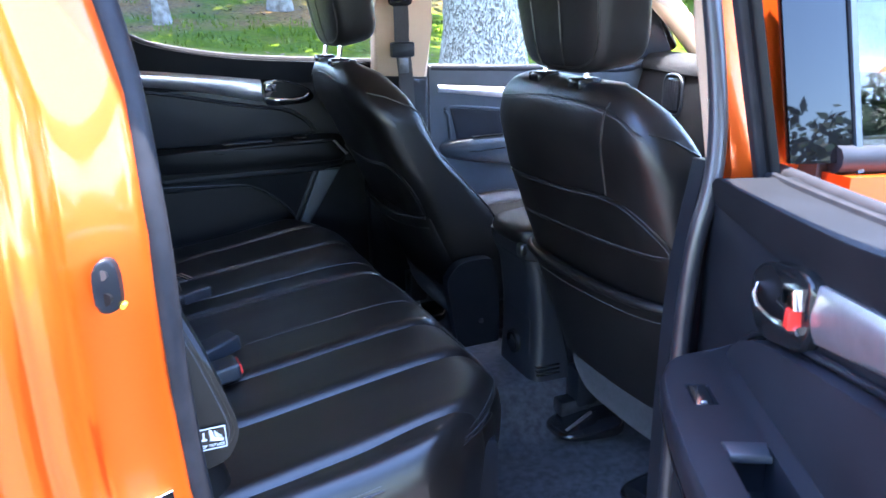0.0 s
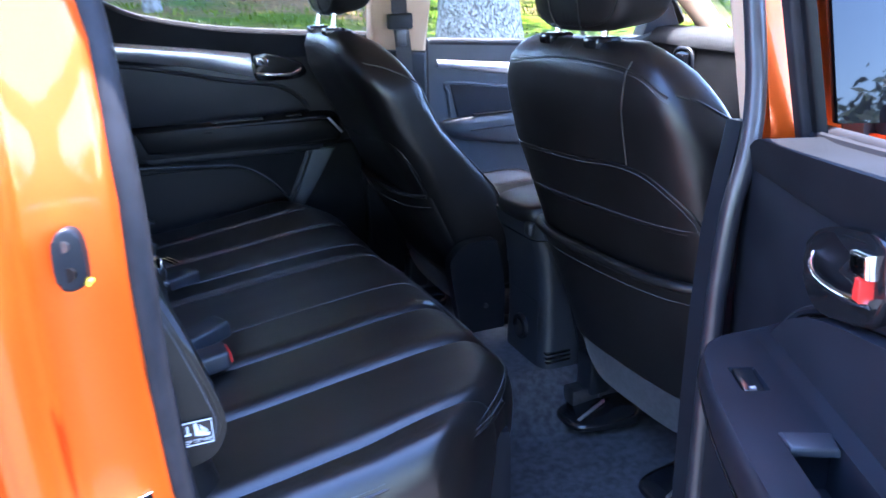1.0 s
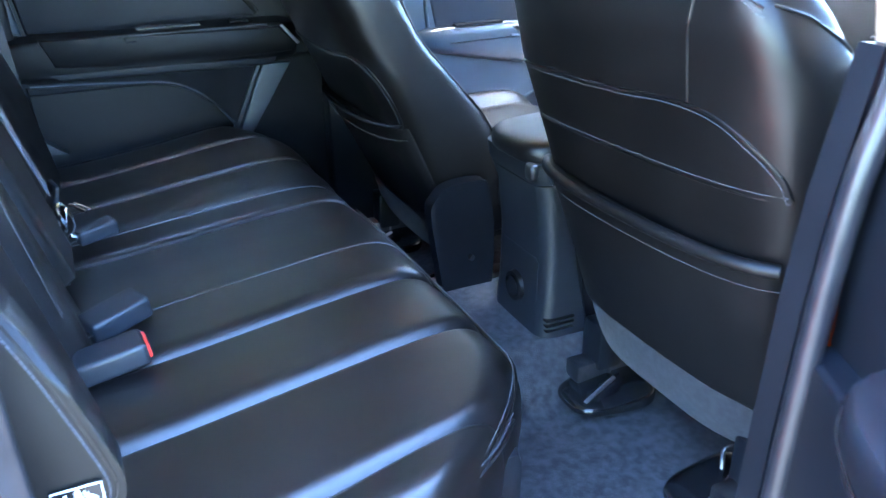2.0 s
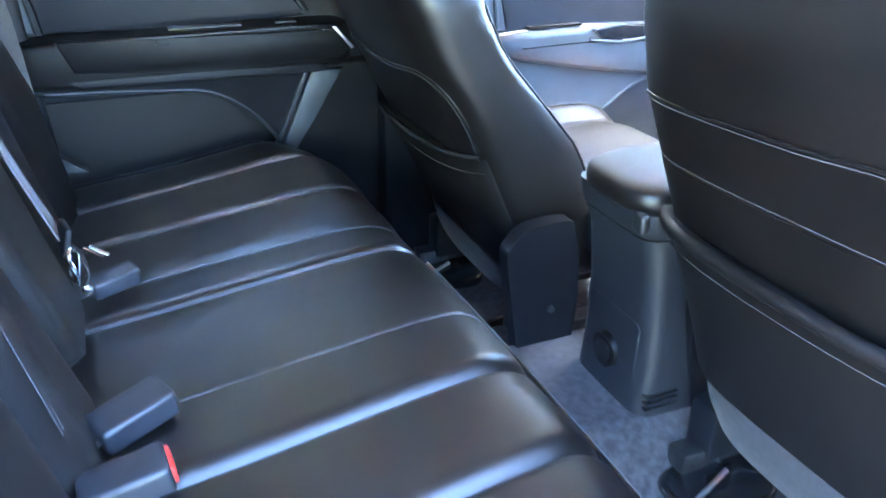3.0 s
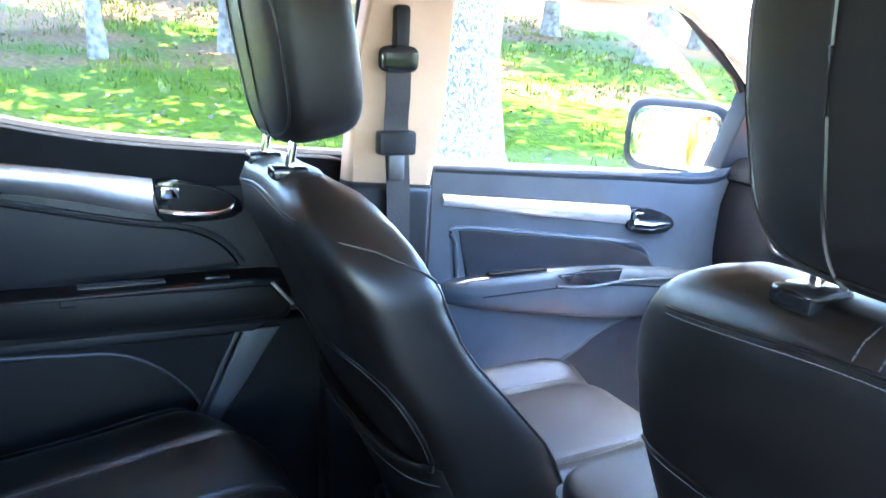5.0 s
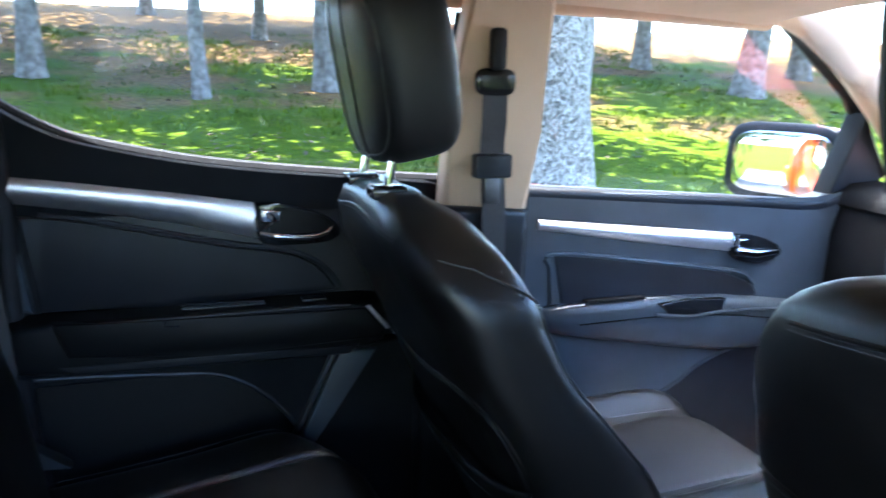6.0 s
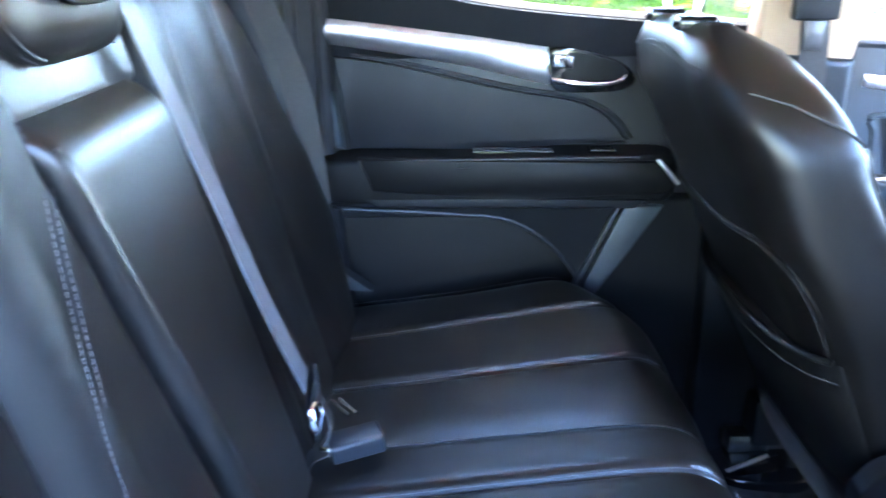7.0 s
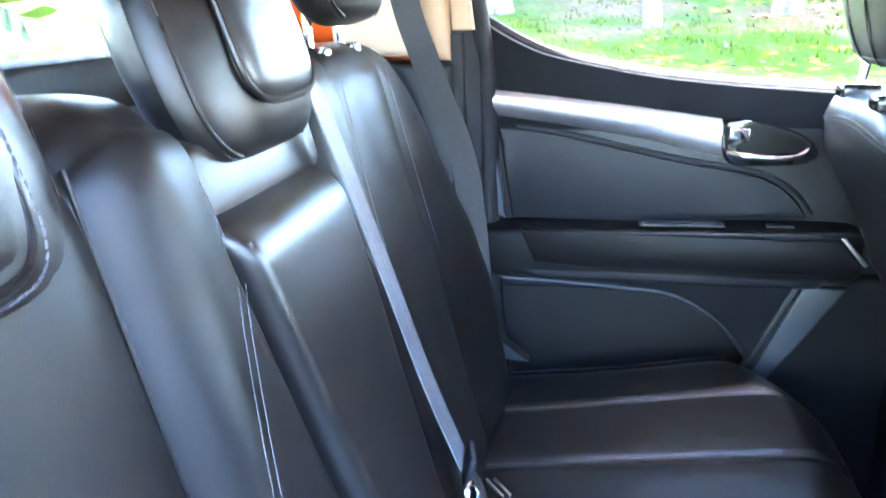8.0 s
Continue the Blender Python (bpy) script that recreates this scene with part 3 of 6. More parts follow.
    for s in (-1, 1):
        pts = smooth_curve([(1.40, s * 0.63, 1.735), (1.62, s * 0.655, 1.66), (1.85, s * 0.70, 1.51), (2.06, s * 0.745, 1.34), (2.25, s * 0.79, 1.17)], 5)
        part("front_pillar", tube(pts, 0.042, 12), BEIGE, car, "beige trimmed front pillar")
        part("front_pillar_skin", tube([p + Vector((0.035, s * 0.060, 0.030)) for p in pts], 0.036, 10), ORANGE, car)
    part("firewall", box((2.02, -0.80, 0.45), (2.08, 0.80, 1.15), 0.01), PLASTIC, car)
    hl = bmesh.new()
    rings = []
    for i in range(15):
        x = -0.33 + 1.76 * i / 14
        drop = 0.05 * ((x - 0.6) / 1.2) ** 2
        rings.append([Vector((x, y, 1.715 - drop - 0.035 * (y / 0.66) ** 4)) for y in [-0.66 + 0.12 * j for j in range(12)]] +
                     [Vector((x, y, 1.735 - drop - 0.03 * (y / 0.66) ** 4)) for y in [0.66 - 0.12 * j for j in range(12)]])
    solid("ceiling", loft(rings, bm=hl), HEADLINER, "beige fabric headliner under the roof", "ceiling", "structure")
    return car


build_floor()
build_body()


# ---- doors ----
def open_armrest(d, V):
    """The deep armrest of the open door: a ledge with a pull recess and a window switch."""
    def hollow(u, w):
        """How far the ledge is sunk: the pull recess and the switch well."""
        k = 1.0 if 0.300 < u < 0.432 and 0.094 < w < 0.141 else 0.0
        return 0.055 * k + (0.006 if 0.522 < u < 0.572 and 0.119 < w < 0.147 else 0.0)
    edge = [(0.012, 0.150), (0.06, 0.176), (0.15, 0.186), (0.41, 0.185), (0.52, 0.179), (0.60, 0.168), (0.635, 0.152), (0.652, 0.136), (0.664, 0.100), (0.668, 0.06)]
    us = [0.012, 0.03, 0.06, 0.10, 0.16, 0.22, 0.27, 0.297, 0.299, 0.301, 0.303, 0.33, 0.37, 0.41, 0.429, 0.431, 0.433, 0.435, 0.46, 0.49, 0.519, 0.521, 0.523, 0.525, 0.548, 0.569, 0.571, 0.573, 0.575, 0.60, 0.62, 0.635, 0.645, 0.655, 0.662, 0.668]
    cross = [0.045, 0.06, 0.075, 0.088, 0.093, 0.0945, 0.097, 0.105, 0.117, 0.1185, 0.1205, 0.13, 0.139, 0.1415, 0.1455, 0.148, 0.155, 0.165]
    rings = []
    for u in us:
        m = interp(edge, u)
        fit = min(1.0, (m - 0.012) / 0.165) if m < 0.177 else 1.0
        ring = []
        for w in cross:
            ww = 0.045 + (w - 0.045) * fit if fit < 1.0 and u > 0.60 else w
            ww = min(ww, m - 0.004)
            ring.append(V(u, 1.134 + 0.010 * max(0.0, (0.09 - ww) / 0.045) + 0.012 * (u - 0.4) - hollow(u, ww), ww))
        for dw, v in ((-0.003, 1.1335), (0.0, 1.130), (0.002, 1.122), (0.001, 1.10), (-0.006, 1.075), (-0.020, 1.045), (-0.042, 1.018)):
            ring.append(V(u, v + 0.012 * (u - 0.4), max(0.05, m + dw)))
        ring += [V(u, 1.005, 0.060), V(u, 1.005, 0.045)]
        rings.append(ring)
    arm = part("armrest", loft(rings), PLASTIC, d, "dark plastic armrest ledge", sharp=32)
    part("pull_lip", prism([(0.412, 0.0955), (0.438, 0.0935), (0.441, 0.1415), (0.415, 0.1395)], lambda u, v, w: V(u, 1.1285 + w + 0.10 * (u - 0.432), v), 0.0, 0.009, 0.004), PLASTIC_GREY, arm, "smooth grey pull lip")
    sw = part("window_switch", prism([(0.526, 0.122), (0.568, 0.122), (0.568, 0.144), (0.526, 0.144)], lambda u, v, w: V(u, 1.127 + w + (0.12 * (u - 0.53)), v), 0.0, 0.006, 0.002), GLOSS_BLACK, arm, "black window switch")
    part("switch_tip", prism([(0.527, 0.131), (0.532, 0.131), (0.532, 0.138), (0.527, 0.138)], lambda u, v, w: V(u, 1.133 + w, v), 0.0, 0.003, 0.0015), SILVER, sw, "bright switch edge")
    part("panel_line", tube(smooth_curve([V(0.640, 1.128, 0.150), V(0.60, 1.100, 0.168), V(0.45, 1.070, 0.177), V(0.15, 1.060, 0.176)], 6), 0.0014, 6), GLOSS_BLACK, arm, "fine dark panel line")


def rear_door(s, turn, label):
    """A rear door about its hinge line; s = 1 for the far side, -1 for the open one."""
    hx, hy = 0.875, 0.79
    drop = 0.042 if s < 0 else 0.0
    d = thing("rear_door", (hx, s * hy, 0.50 - drop), label, "car door", "rear doors", turn=turn if turn else 1e-6)
    V = lambda u, v, w: Vector((u - hx, -s * w - (lean_in(v, s) * -1.0 if v > 1.30 else 0.0) * 1.0, v - 0.50))
    belt = [(0.005, 1.505), (0.042, 1.483), (0.10, 1.449), (0.17, 1.424), (0.36, 1.387), (0.63, 1.361), (0.86, 1.345)]
    beltc = [(p.x, p.y) for p in smooth_curve([(x, z, 0) for x, z in belt], 5)]
    skin = [(0.86, 0.50), (0.10, 0.50), (0.035, 0.72), (0.0, 0.95), (-0.005, 1.2), (0.0, 1.42 if s < 0 else 1.40)] + [(x, z - (0.034 if s < 0 else 0.028)) for x, z in beltc[3:]]
    part("door_skin", prism(skin, V, -0.09, 0.012, 0.012), ORANGE, d, "orange painted door shell")
    panel = [(0.848, 1.0), (0.012, 1.0), (0.012, 1.2), (0.012, 1.30), (0.828, 1.30), (0.842, 1.26), (0.848, 1.18)]
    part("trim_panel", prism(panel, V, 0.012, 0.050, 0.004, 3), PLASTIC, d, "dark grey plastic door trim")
    upper = [(0.012, 1.297), (0.012, 1.49)] + [(x, z - 0.004) for x, z in beltc[2:] if x < 0.775] + [(0.80, 1.338), (0.828, 1.297)]
    if s < 0:
        upper = [(0.012, 1.297), (0.012, 1.49)] + [(x, z - 0.004) for x, z in beltc[2:] if x < 0.74] + [(p.x, p.y) for p in smooth_curve([(0.765, 1.350, 0), (0.800, 1.340, 0), (0.835, 1.318, 0), (0.848, 1.297, 0)], 4)]
    part("upper_trim", prism(upper, V, 0.0 if s > 0 else -0.050, 0.0505, 0.018 if s > 0 else 0.016, 6), PLASTIC_TOP, d, "dark grey upper door trim")
    # rear vertical flank
    part("rear_flank", prism([(0.020, 1.145), (0.070, 1.135), (0.045, 1.31), (0.028, 1.385), (0.016, 1.385)], V, 0.046, 0.058, 0.008), SKYLIT_GREY, d, "grey plastic flank")
    tops = [(0.034, 1.372), (0.15, 1.358), (0.30, 1.338), (0.436, 1.317)]
    bots = [(0.034, 1.327), (0.15, 1.310), (0.30, 1.283), (0.436, 1.251)]
    part("silver_strip", loft([[V(x + 0.006 * q / 8, interp(tops, x) + (interp(bots, x) - interp(tops, x)) * q / 8, 0.049 + 0.017 * math.sin(math.pi * (0.08 + 0.84 * q / 8)) ** 0.7) for q in range(9)] +
         [V(x, interp(bots, x), 0.040), V(x, interp(tops, x), 0.040)] for x in [0.034, 0.036] + [0.06 + 0.03 * i for i in range(13)] + [0.434, 0.436]]), SILVER, d, "satin silver trim strip", sharp=50)
    curve = [(0.08, 1.300), (0.173, 1.285), (0.369, 1.241), (0.48, 1.222), (0.53, 1.203), (0.562, 1.178), (0.585, 1.146)]
    if s < 0:
        curve = [(0.08, 1.300), (0.173, 1.285), (0.353, 1.249), (0.428, 1.233), (0.524, 1.211), (0.580, 1.191), (0.626, 1.162), (0.658, 1.124), (0.670, 1.09)]
    bend = smooth_curve([(x, z, 0) for x, z in curve], 5)
    ins = [(0.056, 1.304)] + [(p.x, p.y) for p in bend] + [(0.30, 1.10 if s < 0 else 1.135), (0.080, 1.138)]
    part("insert", prism(ins, V, 0.046, 0.062 if s > 0 else 0.074, 0.012 if s > 0 else 0.014, 6), DOOR_INSERT, d, "padded dark fabric-grained insert")
    part("insert_groove", tube([V(x, z, 0.0490) for x, z in ins + ins[:1]], 0.0032, 8), GLOSS_BLACK, d, "dark groove round the insert")
    # far door's lip is lighter grey: the rounded edge's highlight as colour
    lip = [V(p.x + 0.008, p.y + 0.006, 0.054) for p in bend]
    part("insert_lip", tube(lip, [0.0036 + 0.0022 * i / len(lip) for i in range(len(lip))], 8), PLASTIC_GREY if s > 0 else PLASTIC, d, "thin lip round the insert")
    # armrest
    if s > 0:
        prof = [(0.045, 1.138), (0.102, 1.133), (0.109, 1.131), (0.1135, 1.126), (0.115, 1.118), (0.115, 1.062), (0.112, 1.050), (0.098, 1.040), (0.045, 1.020)]
        rings = []
        for x in [0.012, 0.05, 0.10, 0.20, 0.30, 0.40, 0.50, 0.58, 0.635, 0.66, 0.674]:
            k = interp([(0.012, 0.80), (0.10, 1.0), (0.58, 1.0), (0.635, 0.97), (0.66, 0.86), (0.674, 0.62)], x)
            rings.append([V(x, 1.075 + (z - 1.075) * (0.5 + 0.5 * k) + (0.008 * (x - 0.3)), 0.045 + (w - 0.045) * k) for w, z in prof])
        arm = part("armrest", loft(rings), PLASTIC_SATIN, d, "satin black armrest ledge", sharp=36)
        part("armrest_seam", tube([V(x, 1.128 + 0.008 * (x - 0.3), 0.1115) for x in [0.10 + 0.05 * i for i in range(11)]], 0.0022, 6), PLASTIC_GREY, arm)
        face = [(0.099, 1.134), (0.176, 1.128), (0.628, 1.124), (0.668, 1.080), (0.652, 1.064), (0.374, 1.055), (0.124, 1.072)]
        part("armrest_face", prism(face, V, 0.10, 0.1185, 0.004, 3), PLASTIC_SATIN, arm, "smooth armrest front panel")
        part("panel_line", tube([V(0.276, 1.126, 0.1190), V(0.276, 1.116, 0.1192), V(0.30, 1.1155, 0.1192)], 0.0012, 6), GLOSS_BLACK, arm, "fine dark panel line")
        part("armrest_lower", prism([(0.10, 1.058), (0.62, 1.052), (0.60, 1.035), (0.13, 1.040)], V, 0.09, 0.1145, 0.004), PLASTIC, arm)
        # silver stands in for the light caught on the armrest's end bevel
        part("armrest_cap", prism([(0.630, 1.126), (0.638, 1.127), (0.677, 1.082), (0.670, 1.078)], V, 0.06, 0.1170, 0.003), SILVER, arm, "armrest end cap, silver for its highlight")
        slot = bmesh.new()
        for a, b in (((0.305, 0.072), (0.448, 0.076)), ((0.305, 0.092), (0.448, 0.094))):
            tube([V(a[0], 1.139, a[1]), V(b[0], 1.139, b[1])], 0.0025, 6, slot)
        part("pull_slot_frame", slot, PLASTIC_GREY, arm, "grey rim of the pull slot")
        part("pull_slot", prism([(0.31, 0.074), (0.445, 0.077), (0.445, 0.092), (0.31, 0.090)], lambda u, v, w: V(u, 1.1365 + w, v), -0.004, 0.002, 0.001), GLOSS_BLACK, arm, "dark pull slot")
        part("window_switch", prism([(0.515, 0.068), (0.560, 0.068), (0.560, 0.096), (0.515, 0.096)], lambda u, v, w: V(u, 1.136 + w, v), 0.0, 0.006, 0.003), GLOSS_BLACK, arm, "black window switch")
    else:
        open_armrest(d, V)
    # lower door: map pocket and diagonal rib
    rim = smooth_curve([(0.064, 1.026, 0), (0.178, 1.021, 0), (0.28, 1.014, 0), (0.36, 1.006, 0), (0.42, 0.978, 0), (0.472, 0.932, 0), (0.515, 0.868, 0), (0.545, 0.78, 0), (0.56, 0.57, 0)], 5)
    low = [(0.84, 0.57), (0.84, 1.045), (0.03, 1.050), (0.03, 1.030)] + [(p.x, p.y) for p in rim]
    part("pocket_surround", prism(low, V, 0.014, 0.086, 0.010, 4), PLASTIC_TOP if s > 0 else PLASTIC, d, "raised plastic round the door pocket")
    part("pocket_flank", prism([(0.014, 0.57), (0.080, 0.57), (0.062, 0.80), (0.050, 1.045), (0.014, 1.045)], V, 0.014, 0.070, 0.010), PLASTIC, d, "plastic flank of the pocket")
    part("map_pocket", prism([(0.03, 0.57), (0.60, 0.57), (0.60, 1.035), (0.03, 1.035)], V, 0.0125, 0.030, 0.0), PLASTIC_SATIN, d, "dark back of the map pocket")
    part("pocket_edge", tube([V(p.x, p.y + 0.002, 0.083) for p in rim[:-4]], 0.0045, 8), PLASTIC_GREY, d)
    part("diagonal_rib", prism([(0.583, 1.035), (0.655, 1.035), (0.585, 0.93), (0.532, 0.85), (0.503, 0.855)], V, 0.070, 0.100, 0.006), SKYLIT_GREY, d, "pale grey diagonal rib")
    part("rib_groove", prism([(0.568, 1.030), (0.580, 1.030), (0.500, 0.858), (0.490, 0.862)], V, 0.078, 0.092, 0.003), PLASTIC_GREY, d)
    # inner handle
    cup = [(p.x, p.y) for p in smooth_curve([(0.440, 1.312, 0), (0.50, 1.312, 0), (0.566, 1.290, 0), (0.594, 1.262, 0), (0.575, 1.243, 0), (0.50, 1.238, 0), (0.446, 1.246, 0)], 5, True)]
    if s < 0:
        cup = [(p.x, p.y) for p in smooth_curve([(0.438, 1.318, 0), (0.508, 1.314, 0), (0.575, 1.292, 0), (0.608, 1.254, 0), (0.588, 1.222, 0), (0.554, 1.210, 0), (0.50, 1.222, 0), (0.444, 1.244, 0)], 5, True)]
    hb = part("handle_bezel", prism(cup, V, 0.046, 0.066, 0.006), GLOSS_BLACK, d, "gloss black handle cup")
    part("handle_hollow", prism([(x * 0.78 + 0.115, z * 0.62 + 0.492) for x, z in cup], V, 0.062, 0.0675, 0.002), PLASTIC_SATIN, hb)
    part("door_handle", tube([V(p.x, p.y, p.z) for p in smooth_curve([(0.446, 1.262, 0.070), (0.48, 1.257, 0.079), (0.53, 1.254, 0.080), (0.560, 1.259, 0.076), (0.574, 1.268, 0.069)], 5)],
         [r * (0.8 if s > 0 else 0.6) for r in [0.009] * 6 + [0.0075] * 6 + [0.006] * 6 + [0.0045] * 3], 12, flat=0.9), CHROME, hb, "chrome door handle")
    part("lock_lever", prism([(0.445, 1.285), (0.478, 1.281), (0.480, 1.303), (0.447, 1.308)], V, 0.066, 0.080, 0.004), CHROME, hb, "chrome lock lever")
    if s < 0:
        part("lock_flag", prism([(0.449, 1.262), (0.462, 1.262), (0.460, 1.284), (0.450, 1.284)], V, 0.066, 0.082, 0.002), RED_PLASTIC, hb, "red lock flag")
    # window frame and glass
    roofc = [(-0.02, 1.56), (0.02, 1.66), (0.10, 1.695), (0.45, 1.705), (0.85, 1.70)]
    part("window_frame", tube([V(x, z, -0.01) for x, z in [(0.005, 1.44), (-0.02, 1.54)] + roofc[1:] + ([(0.862, 1.60), (0.862, 1.35)] if s > 0 else [])], 0.024, 8), PLASTIC_SATIN, d, "black window frame")
    part("frame_skin", tube([V(x, z, -0.045) for x, z in [(-0.005, 1.44), (-0.035, 1.56)] + [(0.01, 1.69), (0.10, 1.722), (0.45, 1.73), (0.85, 1.72)] + ([(0.878, 1.60), (0.872, 1.35)] if s > 0 else [])], 0.028 if s > 0 else 0.046, 10), ORANGE, d)
    if s < 0:
        post = [(0.806, 0.834, -0.036, -0.012, RUBBER, "grey rubber post seal"), (0.788, 0.8065, -0.0385, -0.024, PLASTIC_SATIN, "black window post")]
        for u0, u1, w0, w1, mat, lab in post:
            part("window_post", prism([(u0, 1.30), (u1, 1.30), (u1 - 0.01, 1.70), (u0 - 0.01, 1.70)], V, w0, w1, 0.006), mat, d, lab)
    part("outer_sill", tube([V(x, z - 0.012, -0.060) for x, z in beltc[2:]], 0.016, 10), RUBBER, d, "black rubber outer sill strip") if s < 0 else None
    part("glass_run", tube([V(x, z + (-0.002 if s > 0 else -0.004), -0.006 if s > 0 else -0.028) for x, z in beltc[2:]], 0.011 if s > 0 else 0.007, 8), RUBBER, d, "black rubber glass run")
    # the open door's pane is wound down
    if s > 0:
        gl = part("window_glass", prism([(0.0, 1.49)] + [(x, z - 0.01) for x, z in beltc[4:]] + [(0.862, 1.70), (0.10, 1.70), (0.02, 1.66), (-0.01, 1.56)], V, -0.030, -0.026), GLASS, d, "clear window glass")
        gl.visible_shadow = False
    return d


rear_door(1, 0, "closed rear door with dark trim and silver strip")
rear_door(-1, 65.6, "open orange rear door with dark trim and chrome handle")


def front_door(s, label):
    d = thing("front_door", (1.0, s * 0.79, 0.50), label, "car door", "front doors")
    V = lambda u, v, w: Vector((u, s * (0.835 - w) + lean_in(v, s), v))
    low = 0.034 if s < 0 else 0.0
    part("door_skin", prism([(0.975, 0.50), (2.02, 0.50), (2.02, 1.235 - low), (0.985, 1.325 - low)], V, -0.06, 0.0, 0.012), ORANGE, d, "orange painted door shell")
    # same plastic as the rear doors, coloured lighter for light through the windscreen
    part("trim_panel", prism([(0.972, 0.56), (1.98, 0.56), (1.98, 1.315), (1.86, 1.300), (1.767, 1.274), (1.56, 1.290), (1.354, 1.303), (0.975, 1.328)], V, -0.012, 0.062, 0.014, 4), SKYLIT_GREY, d, "dark plastic door trim with skylight in its colour")
    part("sill_roll", tube(smooth_curve([V(x, z, 0.050) for x, z in [(1.0, 1.314), (1.354, 1.292), (1.56, 1.280), (1.767, 1.266), (1.86, 1.288)]], 4), 0.016, 10), PLASTIC, d)
    tops, bots = [(1.022, 1.262), (1.27, 1.237), (1.525, 1.212)], [(1.022, 1.236), (1.27, 1.200), (1.525, 1.167)]
    part("silver_strip", loft([[V(x, interp(tops, x) + (interp(bots, x) - interp(tops, x)) * q / 8, 0.060 + 0.016 * math.sin(math.pi * (0.08 + 0.84 * q / 8)) ** 0.7) for q in range(9)] +
         [V(x, interp(bots, x), 0.056), V(x, interp(tops, x), 0.056)] for x in [1.022 + 0.0503 * i for i in range(11)]]), SILVER, d, "satin silver trim strip", sharp=50)
    part("insert", prism([(1.062, 1.184), (1.30, 1.150), (1.50, 1.125), (1.60, 1.085), (1.62, 1.055), (1.09, 1.06)], V, 0.058, 0.070, 0.008), DOOR_INSERT, d, "padded dark insert")
    part("insert_lip", tube(smooth_curve([V(1.066, 1.075, 0.066), V(1.058, 1.150, 0.066), V(1.066, 1.184, 0.066), V(1.328, 1.151, 0.066), V(1.50, 1.126, 0.066), V(1.566, 1.112, 0.066), V(1.60, 1.085, 0.064)], 6), 0.006, 8), SKYLIT_GREY, d)
    if s < 0:
        part("weatherstrip", tube([V(0.985, 1.312, -0.030), V(1.5, 1.268, -0.030), V(2.02, 1.222, -0.030)], 0.016, 10, flat=1.3), RUBBER, d, "black rubber window weatherstrip")
    top = [(1.02, 1.055), (1.068, 1.063), (1.303, 1.068), (1.505, 1.059), (1.759, 1.023), (1.84, 1.005)]
    low = [(1.02, 1.020), (1.108, 0.998), (1.367, 0.951), (1.566, 0.922), (1.70, 0.935), (1.84, 0.97)]
    rings = []
    for x in [1.02, 1.035, 1.06, 1.10, 1.20, 1.30, 1.40, 1.50, 1.60, 1.70, 1.76, 1.81, 1.84]:
        k = interp([(1.02, 0.25), (1.06, 0.8), (1.12, 1.0), (1.65, 1.0), (1.84, 0.15)], x)
        zt, zl = interp(top, x), interp(low, x)
        rings.append([V(x, z, 0.052 + (w - 0.052) * k) for w, z in ((0.05, zt + 0.010), (0.078, zt + 0.008), (0.094, zt), (0.099, zt - 0.014), (0.097, (zt + zl) / 2), (0.088, zl + 0.012), (0.074, zl), (0.05, zl - 0.004))])
    arm = part("armrest", loft(rings), SKYLIT_GREY, d, "soft-edged dark armrest with skylight in its colour", sharp=75)
    part("armrest_seam", tube([V(x, interp(top, x) - 0.034, 0.0985) for x in [1.12 + 0.06 * i for i in range(10)]], 0.0016, 6), GLOSS_BLACK, arm)
    part("switch_panel", prism([(1.14, 0.066), (1.29, 0.066), (1.29, 0.088), (1.14, 0.088)], lambda u, v, w: V(u, 1.0745 + w, v), 0.0, 0.005, 0.002), PLASTIC_SATIN, arm, "satin black switch panel")
    part("pull_cup", prism([(1.313, 1.064), (1.40, 1.068), (1.500, 1.064), (1.491, 1.036), (1.42, 1.030), (1.345, 1.038)], V, 0.07, 0.1012, 0.004), GLOSS_BLACK, arm, "dark hollow door pull")
    part("pull_lip", tube(smooth_curve([V(1.31, 1.040, 0.101), V(1.40, 1.029, 0.102), V(1.50, 1.034, 0.101), V(1.62, 1.030, 0.099), V(1.74, 1.016, 0.085)], 5), 0.004, 8), SKYLIT_GREY, arm)
    mouth = [(p.x, p.y) for p in smooth_curve([(1.05, 0.775, 0), (1.229, 0.796, 0), (1.341, 0.822, 0), (1.41, 0.852, 0), (1.468, 0.890, 0), (1.555, 0.922, 0), (1.65, 0.934, 0), (1.90, 0.936, 0)], 5)]
    # flat plate, no hollow: its darker plastic stands for shade in the pocket
    part("door_pocket", prism([(1.90, 0.60), (1.05, 0.60)] + mouth, V, 0.058, 0.0665, 0.002), PLASTIC, d, "dark plate for the shaded pocket mouth")
    part("pocket_lip", tube([V(x, z + 0.004, 0.063) for x, z in mouth], 0.0055, 8), SKYLIT_GREY, d, "rounded lip over the pocket")
    hb = part("handle_bezel", prism([(p.x, p.y) for p in smooth_curve([(1.525, 1.205, 0), (1.60, 1.20, 0), (1.665, 1.17, 0), (1.655, 1.145, 0), (1.58, 1.14, 0), (1.525, 1.158, 0)], 5, True)], V, 0.058, 0.074, 0.006), GLOSS_BLACK, d, "gloss black handle cup")
    part("door_handle", tube([V(1.53, 1.170, 0.080), V(1.58, 1.163, 0.088), V(1.645, 1.163, 0.080)], [0.012, 0.010, 0.006], 10), CHROME, hb, "chrome door handle")
    part("lock_lever", prism([(1.53, 1.182), (1.558, 1.179), (1.56, 1.198), (1.532, 1.200)], V, 0.074, 0.086, 0.004), CHROME, hb, "chrome lock lever")
